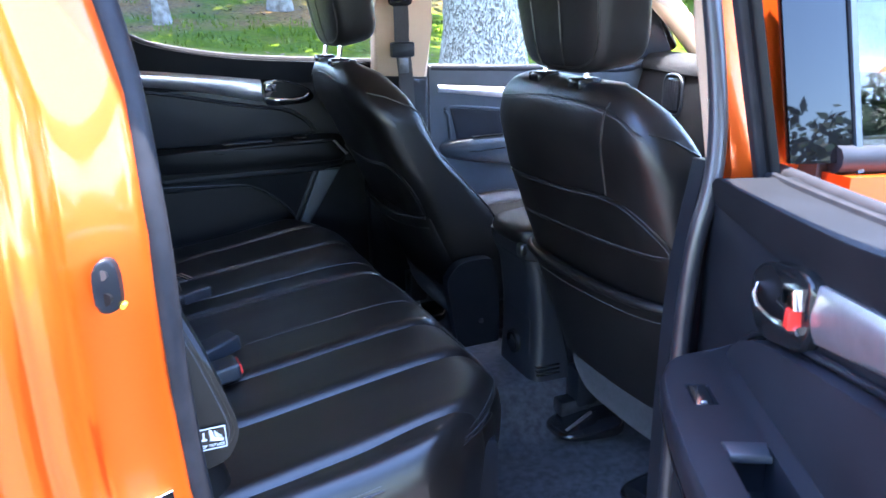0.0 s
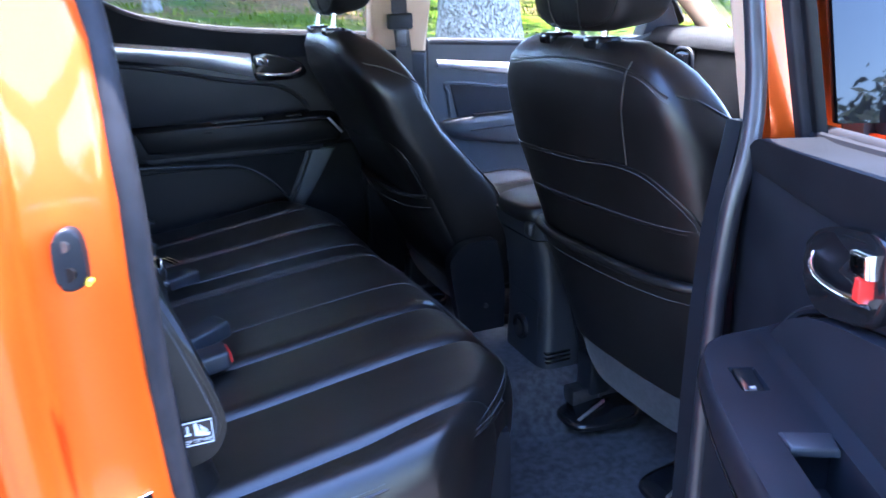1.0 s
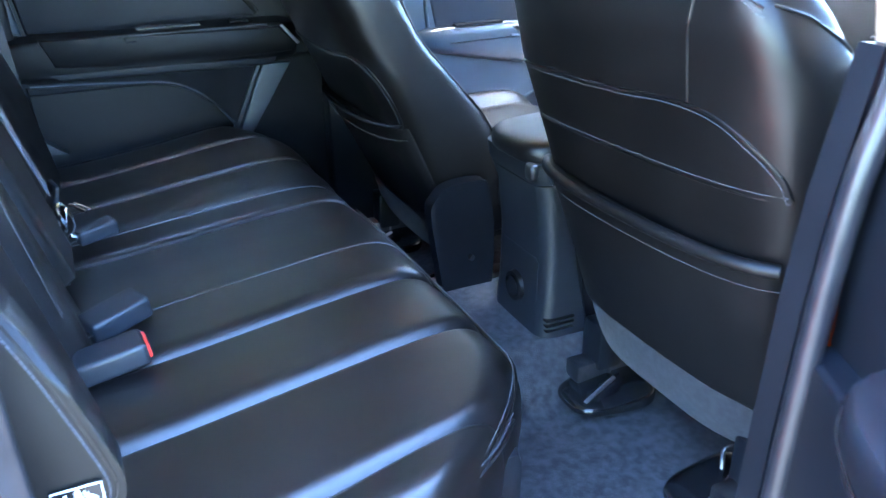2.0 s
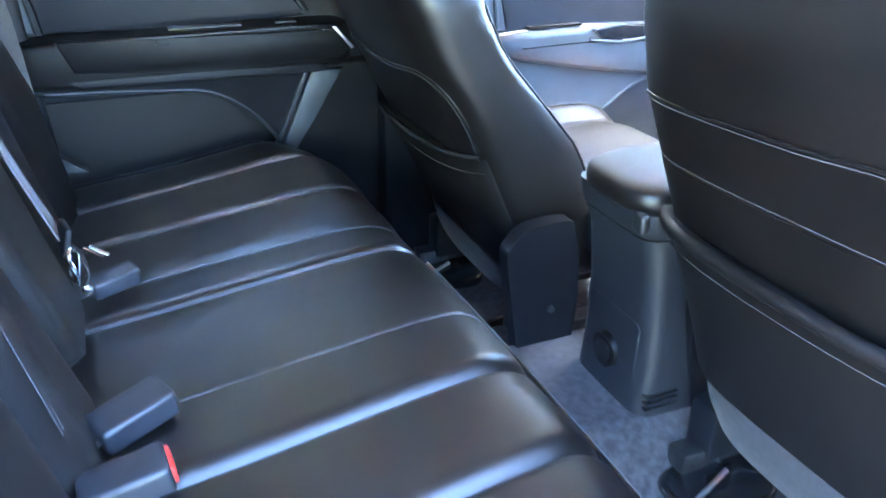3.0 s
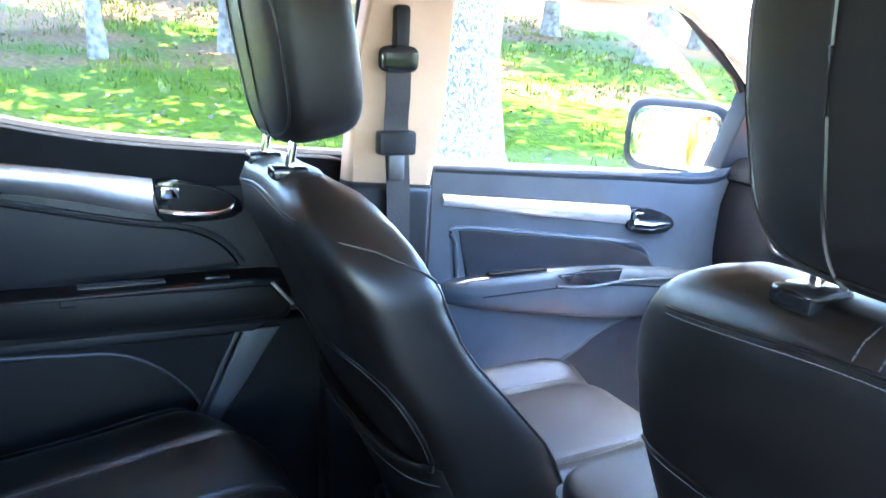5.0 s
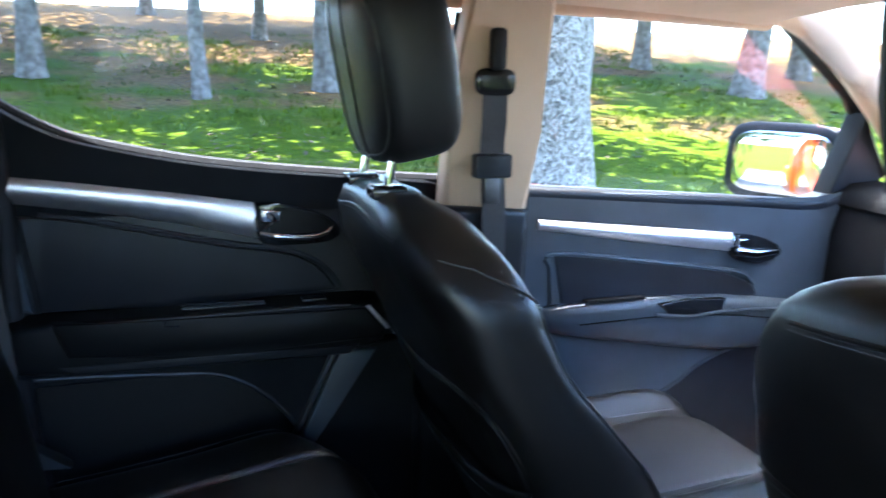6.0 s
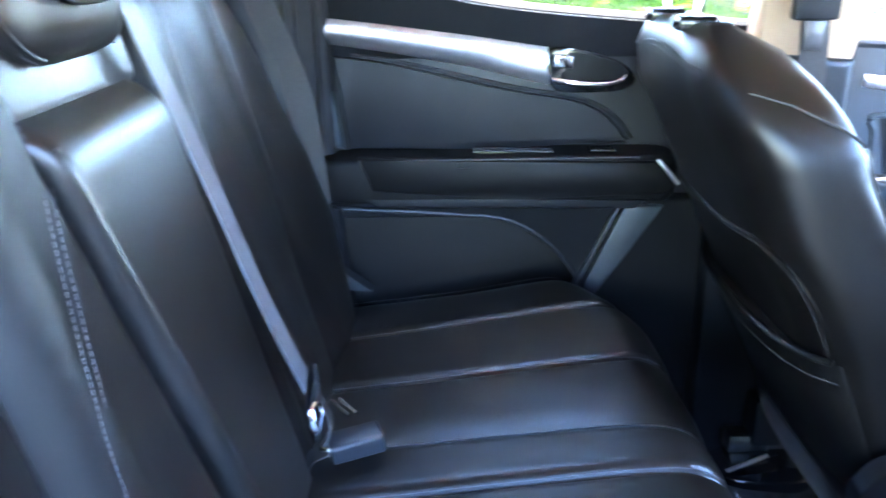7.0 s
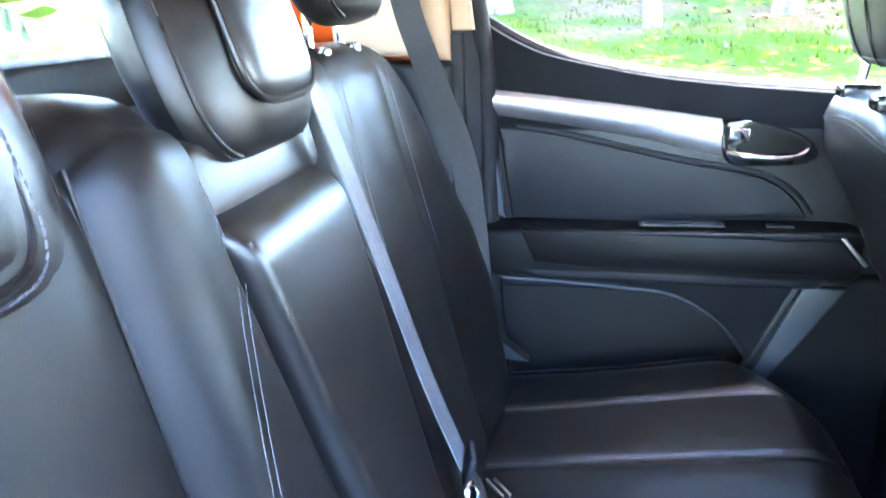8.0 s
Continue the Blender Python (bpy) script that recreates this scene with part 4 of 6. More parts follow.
    part("window_frame", tube([V(x, z, -0.01) for x, z in [(0.99, 1.34), (0.99, 1.71), (1.40, 1.725), (1.60, 1.690), (1.85, 1.53), (2.02, 1.33)]], 0.020, 8), PLASTIC_SATIN, d, "black window frame")
    if s < 0:
        part("sash_plate", prism([(0.897, 1.315), (1.021, 1.305), (1.021, 1.70), (0.897, 1.70)], V, -0.034, -0.024, 0.002), MIRROR_BLACK, d, "gloss black sash plate")
        part("frame_bar", prism([(1.022, 1.29), (1.034, 1.29), (1.034, 1.70), (1.022, 1.70)], V, -0.040, -0.024, 0.004), SKYLIT_GREY, d, "grey upright window bar")
    gl = part("window_glass", prism([(1.0, 1.30), (2.0, 1.23), (1.85, 1.52), (1.60, 1.685), (1.40, 1.72), (1.0, 1.705)], V, -0.022, -0.018), TINTED if s < 0 else GLASS, d, "tinted window glass" if s < 0 else "clear window glass")
    gl.visible_shadow = False
    part("mirror_triangle", prism([(1.825, 1.290), (2.0, 1.290), (1.867, 1.488)], V, -0.02, 0.045, 0.008), PLASTIC, d, "black mirror corner trim")
    # wing mirror, glass turned to the driver
    M = pose(1.86, s * 1.0, 1.345, 0, 2, s * 24)
    hs = part("mirror_housing", moved(superbox((0.045, 0, 0), (0.06, 0.155, 0.105), 0.5, 32, 18), M), ORANGE, d, "orange wing mirror housing")
    part("mirror_rim", moved(superbox((-0.004, 0, 0), (0.020, 0.158, 0.108), 0.45, 32, 14), M), PLASTIC, hs)
    part("mirror_glass", moved(superbox((-0.020, 0, 0), (0.006, 0.134, 0.084), 0.45, 32, 14), M), MIRROR, hs, "mirror glass")
    part("mirror_arm", tube([Vector((1.93, s * 0.80, 1.26)), Vector((1.92, s * 0.92, 1.28))], 0.03, 10), PLASTIC, hs)
    return d


front_door(1, "closed front passenger door with silver strip and wing mirror")
front_door(-1, "closed driver's door with dark trim panel")


# ---- rear bench ----
def corner(x, y):
    """How far the cushion's front is drawn back at its outer corners."""
    k = min(1.0, max(0.0, (x - 0.30) / 0.30))
    if y < 0:
        return 0.17 * max(0.0, (-y - 0.50) / 0.20) ** 1.5 * k
    return 0.115 * max(0.0, (y - 0.46) / 0.25) ** 2 * k


def fluted(profile, seams, ends, pillow, fade, n_in=10, thin=(), plan=False, step=False, soft=(), groove=0.024, dip=0.5):
    """A padded skin: an (x, z) profile swept across the car, pillowed between seams. seams: (y at profile start, y at profile end)."""
    prof = smooth_curve([(x, 0, z) for x, z in profile], 7)
    k = len(prof)
    nrm = []
    for i in range(k):
        d = (prof[min(i + 1, k - 1)] - prof[max(i - 1, 0)]).normalized()
        nrm.append(Vector((-d.z, 0, d.x)))
    us = []
    for j in range(len(seams) - 1):
        us += [(j, q / n_in) for q in range(n_in)] + ([(j, 1.0)] if j == len(seams) - 2 else [])
    bm = bmesh.new()
    rows = []
    for i in range(k):
        t = i / (k - 1)
        row = []
        for j, u in us:
            y0 = seams[j][0] + (seams[j][1] - seams[j][0]) * min(1, t / 0.6)
            y1 = seams[j + 1][0] + (seams[j + 1][1] - seams[j + 1][0]) * min(1, t / 0.6)
            uu = 0.5 - 0.5 * math.cos(math.pi * u) if n_in > 6 else u
            y = y0 + (y1 - y0) * uu
            h = pillow * (1 - abs(2 * uu - 1) ** 3.2) * fade(t)
            if (j in thin and uu > 0.5) or (j - 1 in thin and uu < 0.5):
                h = pillow * (1 - 0.12 * abs(2 * uu - 1) ** 12) * fade(t)
            if plan or (step and j == len(seams) - 2):
                d = (y - y0) / (groove if plan else 0.060)
                if j in soft:
                    d = 0.45 + 0.55 * (y - y0) / 0.06
                rise = 1.0 if d >= 1 else 1 - (1 - d) ** 2.2
                if j - 1 in thin:
                    rise = 1.0 - 0.10 * max(0.0, 1 - abs(y - y0) / 0.006)
                fall = 1 - (0.10 if j in thin else dip) * uu ** 1.5 - 0.25 * max(0.0, 1 - (y1 - y) / 0.008) * (0 if j in thin else 1)
                if j - 1 in thin:
                    fall = 0.90 - 0.40 * uu ** 1.5
                h = (pillow * (1.0 if plan else 1.35) * rise * fall - (0.009 if plan else 0.0)) * fade(t)
            for e, sgn in ((ends[0], 1), (ends[1], -1)):
                edge = (y - (seams[0][0] + (seams[0][1] - seams[0][0]) * min(1, t / 0.6))) if sgn > 0 else ((seams[-1][0] + (seams[-1][1] - seams[-1][0]) * min(1, t / 0.6)) - y)
                if e and edge < e:
                    q = 1 - edge / e
                    h -= e * (1 - math.sqrt(max(0, 1 - q * q)))
            h += 0.0012 * noise.noise(Vector((t * 9, y * 14, pillow * 100)))
            p = prof[i] + nrm[i] * h
            row.append(Vector((p.x - corner(p.x, y) if plan else p.x, y, p.z)))
        rows.append(row)
    vr = [[bm.verts.new(p) for p in r] for r in rows]
    for a, b in zip(vr, vr[1:]):
        for i in range(len(a) - 1):
            bm.faces.new((a[i], a[i + 1], b[i + 1], b[i]))
    # close the underside
    inner = [bm.verts.new((sum(v.co.x for v in col) / k * 0.3 + 0.7 * (col[0].co.x + col[-1].co.x) / 2, col[0].co.y, min(col[0].co.z, col[-1].co.z))) for col in zip(*vr)]
    for side in (vr[0], vr[-1]):
        for i in range(len(inner) - 1):
            bm.faces.new((side[i], side[i + 1], inner[i + 1], inner[i]))
    for c in (0, -1):
        loop = [r[c] for r in vr] + [inner[c]]
        try:
            bm.faces.new(loop)
        except ValueError:
            pass
    return bm, prof, nrm


CUSHION = [(0.015, 0.835), (0.06, 0.846), (0.20, 0.862), (0.36, 0.882), (0.50, 0.897), (0.560, 0.892), (0.596, 0.862), (0.606, 0.80), (0.592, 0.70), (0.575, 0.56)]


def cushion_line(y0, y1, lift, end=0.62, start=0.0):
    """A line over the cushion, from its rear to its front edge."""
    prof = smooth_curve([(x, 0, z) for x, z in CUSHION], 7)
    k = len(prof)
    out = []
    for i in range(int(start * k), int(end * k)):
        t = i / (k - 1)
        d = (prof[min(i + 1, k - 1)] - prof[max(i - 1, 0)]).normalized()
        p = prof[i] + Vector((-d.z, 0, d.x)) * lift
        y = y0 + (y1 - y0) * min(1, t / 0.6)
        out.append(Vector((p.x - corner(p.x, y), y, p.z)))
    return out


def back_line(y0, y1, lift, z0=0.9, z1=1.40, n=30, bow=0.0):
    out = []
    for i in range(n + 1):
        t = i / n
        z = z0 + (z1 - z0) * t
        out.append(Vector((back_x(z) + lift, y0 + (y1 - y0) * t + bow * math.sin(math.pi * t), z)))
    return out


def back_x(z):
    return -0.054 - 0.25 * (z - 1.351)


def build_bench():
    b = thing("rear_bench", (0.25, 0.0, 0.52), "black leather rear bench seat with fluted cushion", "seat")
    fade = lambda t: interp([(0, 1), (0.55, 1), (0.72, 0.75), (1, 0.4)], t)
    near = [(-0.728, -0.728), (-0.672, -0.624), (-0.468, -0.430), (-0.298, -0.268), (-0.155, -0.140), (0.086, 0.087)]
    bm, _, _ = fluted(CUSHION, near, (0.05, 0.012), 0.0195, fade, 30, thin=(3,), plan=True, groove=0.031, dip=0.30)
    c1 = part("cushion", bm, LEATHER_SMOOTH, b, "wide fluted black leather cushion", sharp=70)
    far = [(0.093, 0.093), (0.207, 0.182), (0.353, 0.366), (0.518, 0.570), (0.700, 0.712)]
    bm, _, _ = fluted(CUSHION, far, (0.012, 0.05), 0.010, fade, 24, plan=True, soft=(1,), groove=0.024, dip=0.25)
    c2 = part("cushion", bm, LEATHER_SMOOTH, b, "narrow fluted black leather cushion", sharp=70)
    for c, y0, y1, lift in ((c1, -0.672, -0.624, -0.006), (c1, -0.468, -0.430, -0.006), (c1, 0.081, 0.082, -0.002), (c2, 0.353, 0.366, -0.005), (c2, 0.518, 0.570, -0.006)):
        part("piping", tube(cushion_line(y0, y1, lift), 0.0022, 6), LEATHER_SMOOTH, c, "raised leather piping")
        part("stitching", stitches(cushion_line(y0 + 0.008, y1 + 0.008, lift + 0.0030)), STITCH, c, "grey thread stitching")
    part("stitching", stitches(cushion_line(-0.155, -0.140, 0.0082), 0.0056, 0.0050, 0.0012), STITCH_PALE, c1, "grey thread stitching")
    part("stitching", stitches(cushion_line(0.685, 0.695, -0.004, 0.62)), STITCH, c2, "grey thread stitching")
    lip = [Vector((0.601 - corner(0.6, y), y, 0.862 + 0.010 * (1 - min(1, abs(y + 0.3) / 0.4) ** 2))) for y in [-0.665 + 0.0186 * i for i in range(41)]]
    part("piping", tube(lip, 0.0028, 6), LEATHER_SMOOTH, c1, "raised leather piping")
    part("stitching", stitches([q + Vector((-0.004, 0, 0.010)) for q in lip]), STITCH, c1, "grey thread stitching")
    outer = smooth_curve([(0.10, -0.728, 0.836), (0.25, -0.726, 0.842), (0.36, -0.712, 0.853), (0.435, -0.688, 0.860), (0.500, -0.650, 0.862), (0.545, -0.606, 0.862)], 8)
    part("piping", tube(outer, 0.0030, 6), LEATHER_SMOOTH, c1, "raised leather piping")
    part("stitching", stitches([q + Vector((0, 0.002, 0.009)) for q in outer]), STITCH_PALE, c1, "pale thread stitching")
    # backrest: two outer pads, fixed strip and folding armrest between
    prof = [(back_x(0.84) + 0.0, 0.84), (back_x(1.0), 1.0), (back_x(1.15), 1.15), (back_x(1.30), 1.30), (back_x(1.40), 1.40), (back_x(1.44) - 0.006, 1.44), (-0.105, 1.463), (-0.15, 1.468), (-0.19, 1.45), (-0.20, 1.40)]
    prof = list(reversed([(x, z) for x, z in prof]))
    fb = lambda t: interp([(0, 0.2), (0.3, 0.5), (0.5, 1), (1, 1)], t)
    bm, _, _ = fluted([(x, z - (0.018 if z > 1.41 else 0.0)) for x, z in prof], [(-0.66, -0.66), (-0.56, -0.575), (-0.280, -0.287), (-0.170, -0.170)], (0.06, 0.016), 0.032, fb, 16, step=True)
    for v in bm.verts:
        k = min(1.0, max(0.0, (v.co.y + 0.225) / 0.055))
        v.co.y += 0.20 * max(0.0, 1.35 - v.co.z) * k * k * (3 - 2 * k)
    p1 = part("back_pad", bm, LEATHER, b, "black grained leather back pad", sharp=70)
    bm, _, _ = fluted(prof, [(0.125, 0.125), (0.235, 0.215), (0.44, 0.42), (0.66, 0.68)], (0.02, 0.07), 0.006, fb, 18)
    for v in bm.verts:
        q = max(0.0, (v.co.y - 0.42) / 0.24)
        if v.co.z > 1.15:
            v.co.z -= 0.13 * q * q * (v.co.z - 1.15) / 0.31
        v.co.x += 0.035 * q ** 1.5 * max(0.0, 1 - abs(v.co.z - 1.05) / 0.35)
        v.co.x += 0.0035 * noise.noise(Vector((v.co.y * 16 + v.co.z * 5, v.co.z * 3.0, 2.0)))
    p2 = part("back_pad", bm, LEATHER, b, "black leather back pad with creased bolster", sharp=70)
    part("seam", tube(back_line(-0.292, -0.284, 0.0015, 0.88, 1.43), 0.0022, 6), LEATHER_SMOOTH, p1, "folded leather seam")
    for p, y0, y1 in ((p1, -0.575, -0.56), (p2, 0.32, 0.235), (p2, 0.46, 0.44)):
        part("stitching", stitches(back_line(y0, y1, 0.004, 0.88, 1.43, bow=-0.055 if p is p2 and y0 < 0.4 else 0.0)), STITCH, p, "grey thread stitching")
    for dy, dl in ((0.0, 0.0), (0.010, 0.0004)):
        row = smooth_curve([(back_x(z) + lift + dl, y + dy, z) for z, y, lift in ((1.332, -0.207, 0.0405), (1.303, -0.221, 0.0410), (1.253, -0.240, 0.0415), (1.213, -0.248, 0.0390), (1.141, -0.256, 0.0335), (0.95, -0.272, 0.030))], 6)
        part("stitching", stitches(row), STITCH_PALE, p1, "double row of pale grey stitching")
    part("stitching", stitches(smooth_curve([(back_x(1.44) + 0.006, -0.196, 1.443), (back_x(1.40) + 0.026, -0.188, 1.405), (back_x(1.37) + 0.034, -0.190, 1.366)], 8)), STITCH_PALE, p1, "pale grey stitching at the shoulder")
    K = lambda u, v, w: Vector((back_x(v) + w, u, v))
    part("back_strip", prism([(-0.172, 0.86), (0.125, 0.86), (0.125, 1.350), (-0.172, 1.350)], K, -0.12, -0.016, 0.004), LEATHER_SMOOTH, b, "smooth leather strip above the armrest")
    part("top_roll", superbox((back_x(1.385) - 0.038, -0.0225, 1.388), (0.040, 0.149, 0.036), 0.36, 44, 24, lambda q: Vector((q.x - 0.25 * q.z, q.y, q.z))), LEATHER_SHEEN, b, "smooth leather roll above the armrest", sharp=70)
    rest = bmesh.new()
    rows = []
    for i in range(33):
        t = i / 32
        z = 0.875 + 0.491 * (1 - (1 - t) ** 1.6)
        row = []
        for j in range(41):
            u = 0.5 - 0.5 * math.cos(math.pi * j / 40)
            y0 = -0.158 + 0.20 * max(0.0, 1.35 - z)
            y = y0 + (0.090 - y0) * u
            e = min(1.0, min(y - y0, 0.090 - y) / 0.020)
            f2 = min(1.0, (1.366 - z) / 0.040, (z - 0.875) / 0.02)
            h = 0.042 * math.sqrt(max(0, 1 - (1 - e) ** 2)) * math.sqrt(max(0, 1 - (1 - f2) ** 2)) - 0.012
            row.append(Vector((back_x(z) + h + 0.006 * (1 - t) + 0.0015 * noise.noise(Vector((y * 12, z * 10, 7))), y, z)))
        rows.append([Vector((back_x(z) - 0.03, y0, z))] + row + [Vector((back_x(z) - 0.03, 0.090, z))])
    part("folding_armrest", loft(rows, bm=rest), LEATHER_SHEEN, b, "folded-up polished leather centre armrest", sharp=60)
    part("armrest_piping", tube(back_line(-0.050, -0.141, 0.022, 0.89, 1.345), 0.004, 8), LEATHER_SMOOTH, b)
    part("seat_base", box((0.02, -0.62, 0.53), (0.56, 0.62, 0.82), 0.02), PLASTIC, b)
    part("back_panel", box((-0.285, -0.66, 0.55), (-0.19, 0.66, 1.42), 0.02), CARPET, b)
    part("hinge_cover", prism([(0.015, 0.885), (0.115, 0.878), (0.095, 0.892), (0.030, 0.945), (0.015, 0.945)], lambda u, v, w: Vector((u, 0.668 + w, v)), 0.0, 0.035, 0.006), PLASTIC_GREY, b, "pale grey hinge cover")
    # outer flap with the printed anchor label
    flap = [(p.x, p.y) for p in smooth_curve([(0.02, 0.905, 0), (0.062, 0.908, 0), (0.095, 0.918, 0), (0.112, 0.942, 0), (0.1165, 0.968, 0), (0.110, 0.998, 0), (0.096, 1.045, 0), (0.079, 1.098, 0), (0.060, 1.146, 0), (0.035, 1.20, 0), (-0.03, 1.30, 0), (-0.10, 1.42, 0), (-0.18, 1.40, 0), (-0.12, 1.1, 0), (-0.05, 0.93, 0)], 6, True)]
    fl = part("side_bolster", prism(flap, lambda u, v, w: Vector((u, -0.60 - w + 0.004 * noise.noise(Vector((u * 14, v * 9, 1.0))), v)), 0.0, 0.046, 0.018, 6), LEATHER, b, "leather side bolster", sharp=70)
    edge = smooth_curve([(0.090, -0.6465, 0.936), (0.100, -0.6465, 0.950), (0.103, -0.6465, 0.968), (0.097, -0.6465, 0.995), (0.083, -0.6465, 1.041), (0.066, -0.6465, 1.093), (0.047, -0.6465, 1.141), (0.022, -0.6465, 1.195), (-0.042, -0.6465, 1.296)], 6)
    part("seam", tube([q + Vector((0.006, 0.001, 0.002)) for q in edge], 0.0016, 6), LEATHER_SMOOTH, fl)
    part("stitching", stitches(edge, r=0.0009), STITCH_PALE, fl, "pale grey thread stitching")
    lab = part("label", prism([(0.046, 0.938), (0.100, 0.938), (0.102, 0.940), (0.102, 0.980), (0.100, 0.982), (0.046, 0.982)], lambda u, v, w: Vector((0.055 + (u - 0.046) * 0.78, -0.6475 - w, 0.940 + (v - 0.938) * 0.84)), 0.0, 0.002, 0.0), GLOSS_BLACK, fl, "black anchor label with white print")
    ink = bmesh.new()
    Q = lambda u, v, w: Vector((0.055 + (u - 0.046) * 0.78, -0.6495 - w, 0.940 + (v - 0.938) * 0.84))
    for a, c, d, e in ((0.047, 0.9395, 0.101, 0.9412), (0.047, 0.9790, 0.101, 0.9807), (0.0995, 0.9395, 0.101, 0.9807)):
        prism([(a, c), (d, c), (d, e), (a, e)], Q, 0, 0.0006, bm=ink)
    prism([(0.072, 0.956), (0.095, 0.952), (0.096, 0.957), (0.080, 0.962), (0.076, 0.977), (0.071, 0.976)], Q, 0, 0.0006, bm=ink)
    for i in range(4):
        prism([(0.083 + 0.003 * i, 0.960), (0.085 + 0.003 * i, 0.960), (0.082 + 0.003 * i, 0.974 - 0.003 * i), (0.080 + 0.003 * i, 0.974 - 0.003 * i)], Q, 0, 0.0006, bm=ink)
    prism([(0.056, 0.958), (0.066, 0.958), (0.066, 0.961), (0.0625, 0.961), (0.0625, 0.974), (0.0595, 0.974), (0.0595, 0.961), (0.056, 0.961)], Q, 0, 0.0006, bm=ink)
    words = bpy.data.curves.new("words", "FONT")
    words.body, words.size, words.extrude, words.align_x = "TOP TETHER", 0.0066, 0.0003, "CENTER"
    holder = bpy.data.objects.new("words", words)
    text_mesh = bpy.data.meshes.new_from_object(holder)
    bpy.data.objects.remove(holder)
    letters = bmesh.new()
    letters.from_mesh(text_mesh)
    bpy.data.meshes.remove(text_mesh)
    part("label_text", moved(letters, pose(0.0765, -0.6497, 0.9450, 90, 0, 0)), WHITE_INK, lab, "white printed words")
    part("label_print", ink, WHITE_INK, lab, "white pictogram and border")
    return b


build_bench()


def rear_headrest(y, z, x, group, label, tilt=18):
    h = thing("headrest", (x, y, z - 0.08), label, "headrest", group)
    M = pose(x, y, z, 0, -tilt, 0)

    def shape(p):
        # drawn back at the wings, slimmer below
        q = p.copy()
        q.x = q.x - 0.026 * abs(p.y / 0.124) ** 2.4 if p.x > 0 else q.x * 0.80
        q.x *= 1.0 - 0.15 * max(0, -p.z / 0.08)
        q.y *= 1.0 - 0.05 * max(0, -p.z / 0.08)
        return q
    part("cushion", moved(superbox((0, 0, 0), (0.052, 0.128, 0.094), 0.52, 56, 32, shape), M), LEATHER_SMOOTH, h, "grained leather with stitched wings")
    outer = abs(y) > 0.2
    pw = 0.056 if outer else 0.076
    pad = superbox((0.034 - 0.006 * outer, 0, 0.010), (0.022, pw, 0.066), 0.5, 44, 20)
    fp = part("front_pad", moved(pad, M), LEATHER if outer else LEATHER_SHEEN, h, "raised smooth leather pad")
    loop = [Vector((0.0455 - 0.002 * outer, (pw + 0.0005) * math.copysign(abs(math.cos(a)) ** 0.5, math.cos(a)), 0.010 + 0.0665 * math.copysign(abs(math.sin(a)) ** 0.5, math.sin(a)))) for a in [2 * math.pi * i / 48 for i in range(49)]]
    part("pad_piping", moved(tube(loop, 0.0032, 8, up=(1, 0, 0)), M), LEATHER_SMOOTH, fp)
    if outer:
        part("stitching", moved(stitches([Vector((q.x + 0.003, q.y * 1.10, 0.010 + (q.z - 0.010) * 1.09)) for q in loop], 0.0062, 0.0042, 0.0009), M), STITCH_PALE, fp, "pale grey stitching round the pad")
    for s in (-1, 1):
        line = []
        for i in range(40):
            ph, th = -1.15 + 2.3 * i / 39, s * 0.95
            c, q = math.cos(ph) ** 0.52, math.copysign(abs(math.sin(ph)) ** 0.52, math.sin(ph))
            line.append(shape(Vector((0.052 * c * math.cos(th) ** 0.52, s * 0.128 * c * abs(math.sin(th)) ** 0.52, 0.094 * q))) * 1.006)
        part("seam", moved(tube(line, 0.0018, 6), M), LEATHER_SMOOTH, h)
        part("stitching", moved(stitches([q * 1.012 + Vector((-0.006, 0, 0)) for q in line], 0.0056, 0.0040, 0.0008), M), STITCH_PALE, h, "pale grey stitching")
        if z > 1.55:
            part("guide", box((x - 0.035, y + s * 0.064 - 0.02, 1.446), (x + 0.012, y + s * 0.064 + 0.02, 1.470), 0.005), GLOSS_BLACK, h, "black post guide")
            part("guide_button", box((x + 0.010, y + s * 0.064 - 0.008, 1.452), (x + 0.018, y + s * 0.064 + 0.012, 1.467), 0.003), SILVER, h, "silver guide button")
        part("post", tube([Vector((x - 0.01, y + s * 0.062, z - 0.06)), Vector((x - 0.005, y + s * 0.062, 1.44))], 0.006, 12), CHROME, h, "chrome post")
    return h


rear_headrest(-0.015, 1.482, -0.096, "rear headrests", "low black leather centre headrest with stitched wings")
rear_headrest(-0.414, 1.436, -0.090, "rear headrests", "black leather headrest above the wide back pad")
rear_headrest(0.335, 1.586, -0.113, "rear headrests", "raised black leather headrest on chrome posts")


# ---- front seats ----
# half width and thickness of the backrests by height
PASSENGER_SHAPE = dict(
    hw=[(0.70, 0.232), (0.80, 0.244), (0.95, 0.262), (1.10, 0.272), (1.20, 0.270), (1.265, 0.266), (1.305, 0.250), (1.34, 0.222), (1.37, 0.186), (1.392, 0.150), (1.408, 0.115)],
    thick=[(0.70, 0.26), (0.85, 0.275), (0.97, 0.272), (1.00, 0.266), (1.04, 0.246), (1.09, 0.220), (1.145, 0.192), (1.178, 0.181), (1.225, 0.182), (1.275, 0.189), (1.303, 0.182), (1.335, 0.160), (1.372, 0.124), (1.395, 0.08), (1.408, 0.04)],
    arc=[(0.24, 1.118), (0.0, 1.118), (-0.08, 1.122), (-0.175, 1.134), (-0.222, 1.126), (-0.246, 1.100), (-0.250, 1.047), (-0.244, 0.997)],
    second=None, pocket=0.985, yoke=[(-0.165, 1.352), (0.0, 1.372), (0.165, 1.352)], rear_n=5.0)
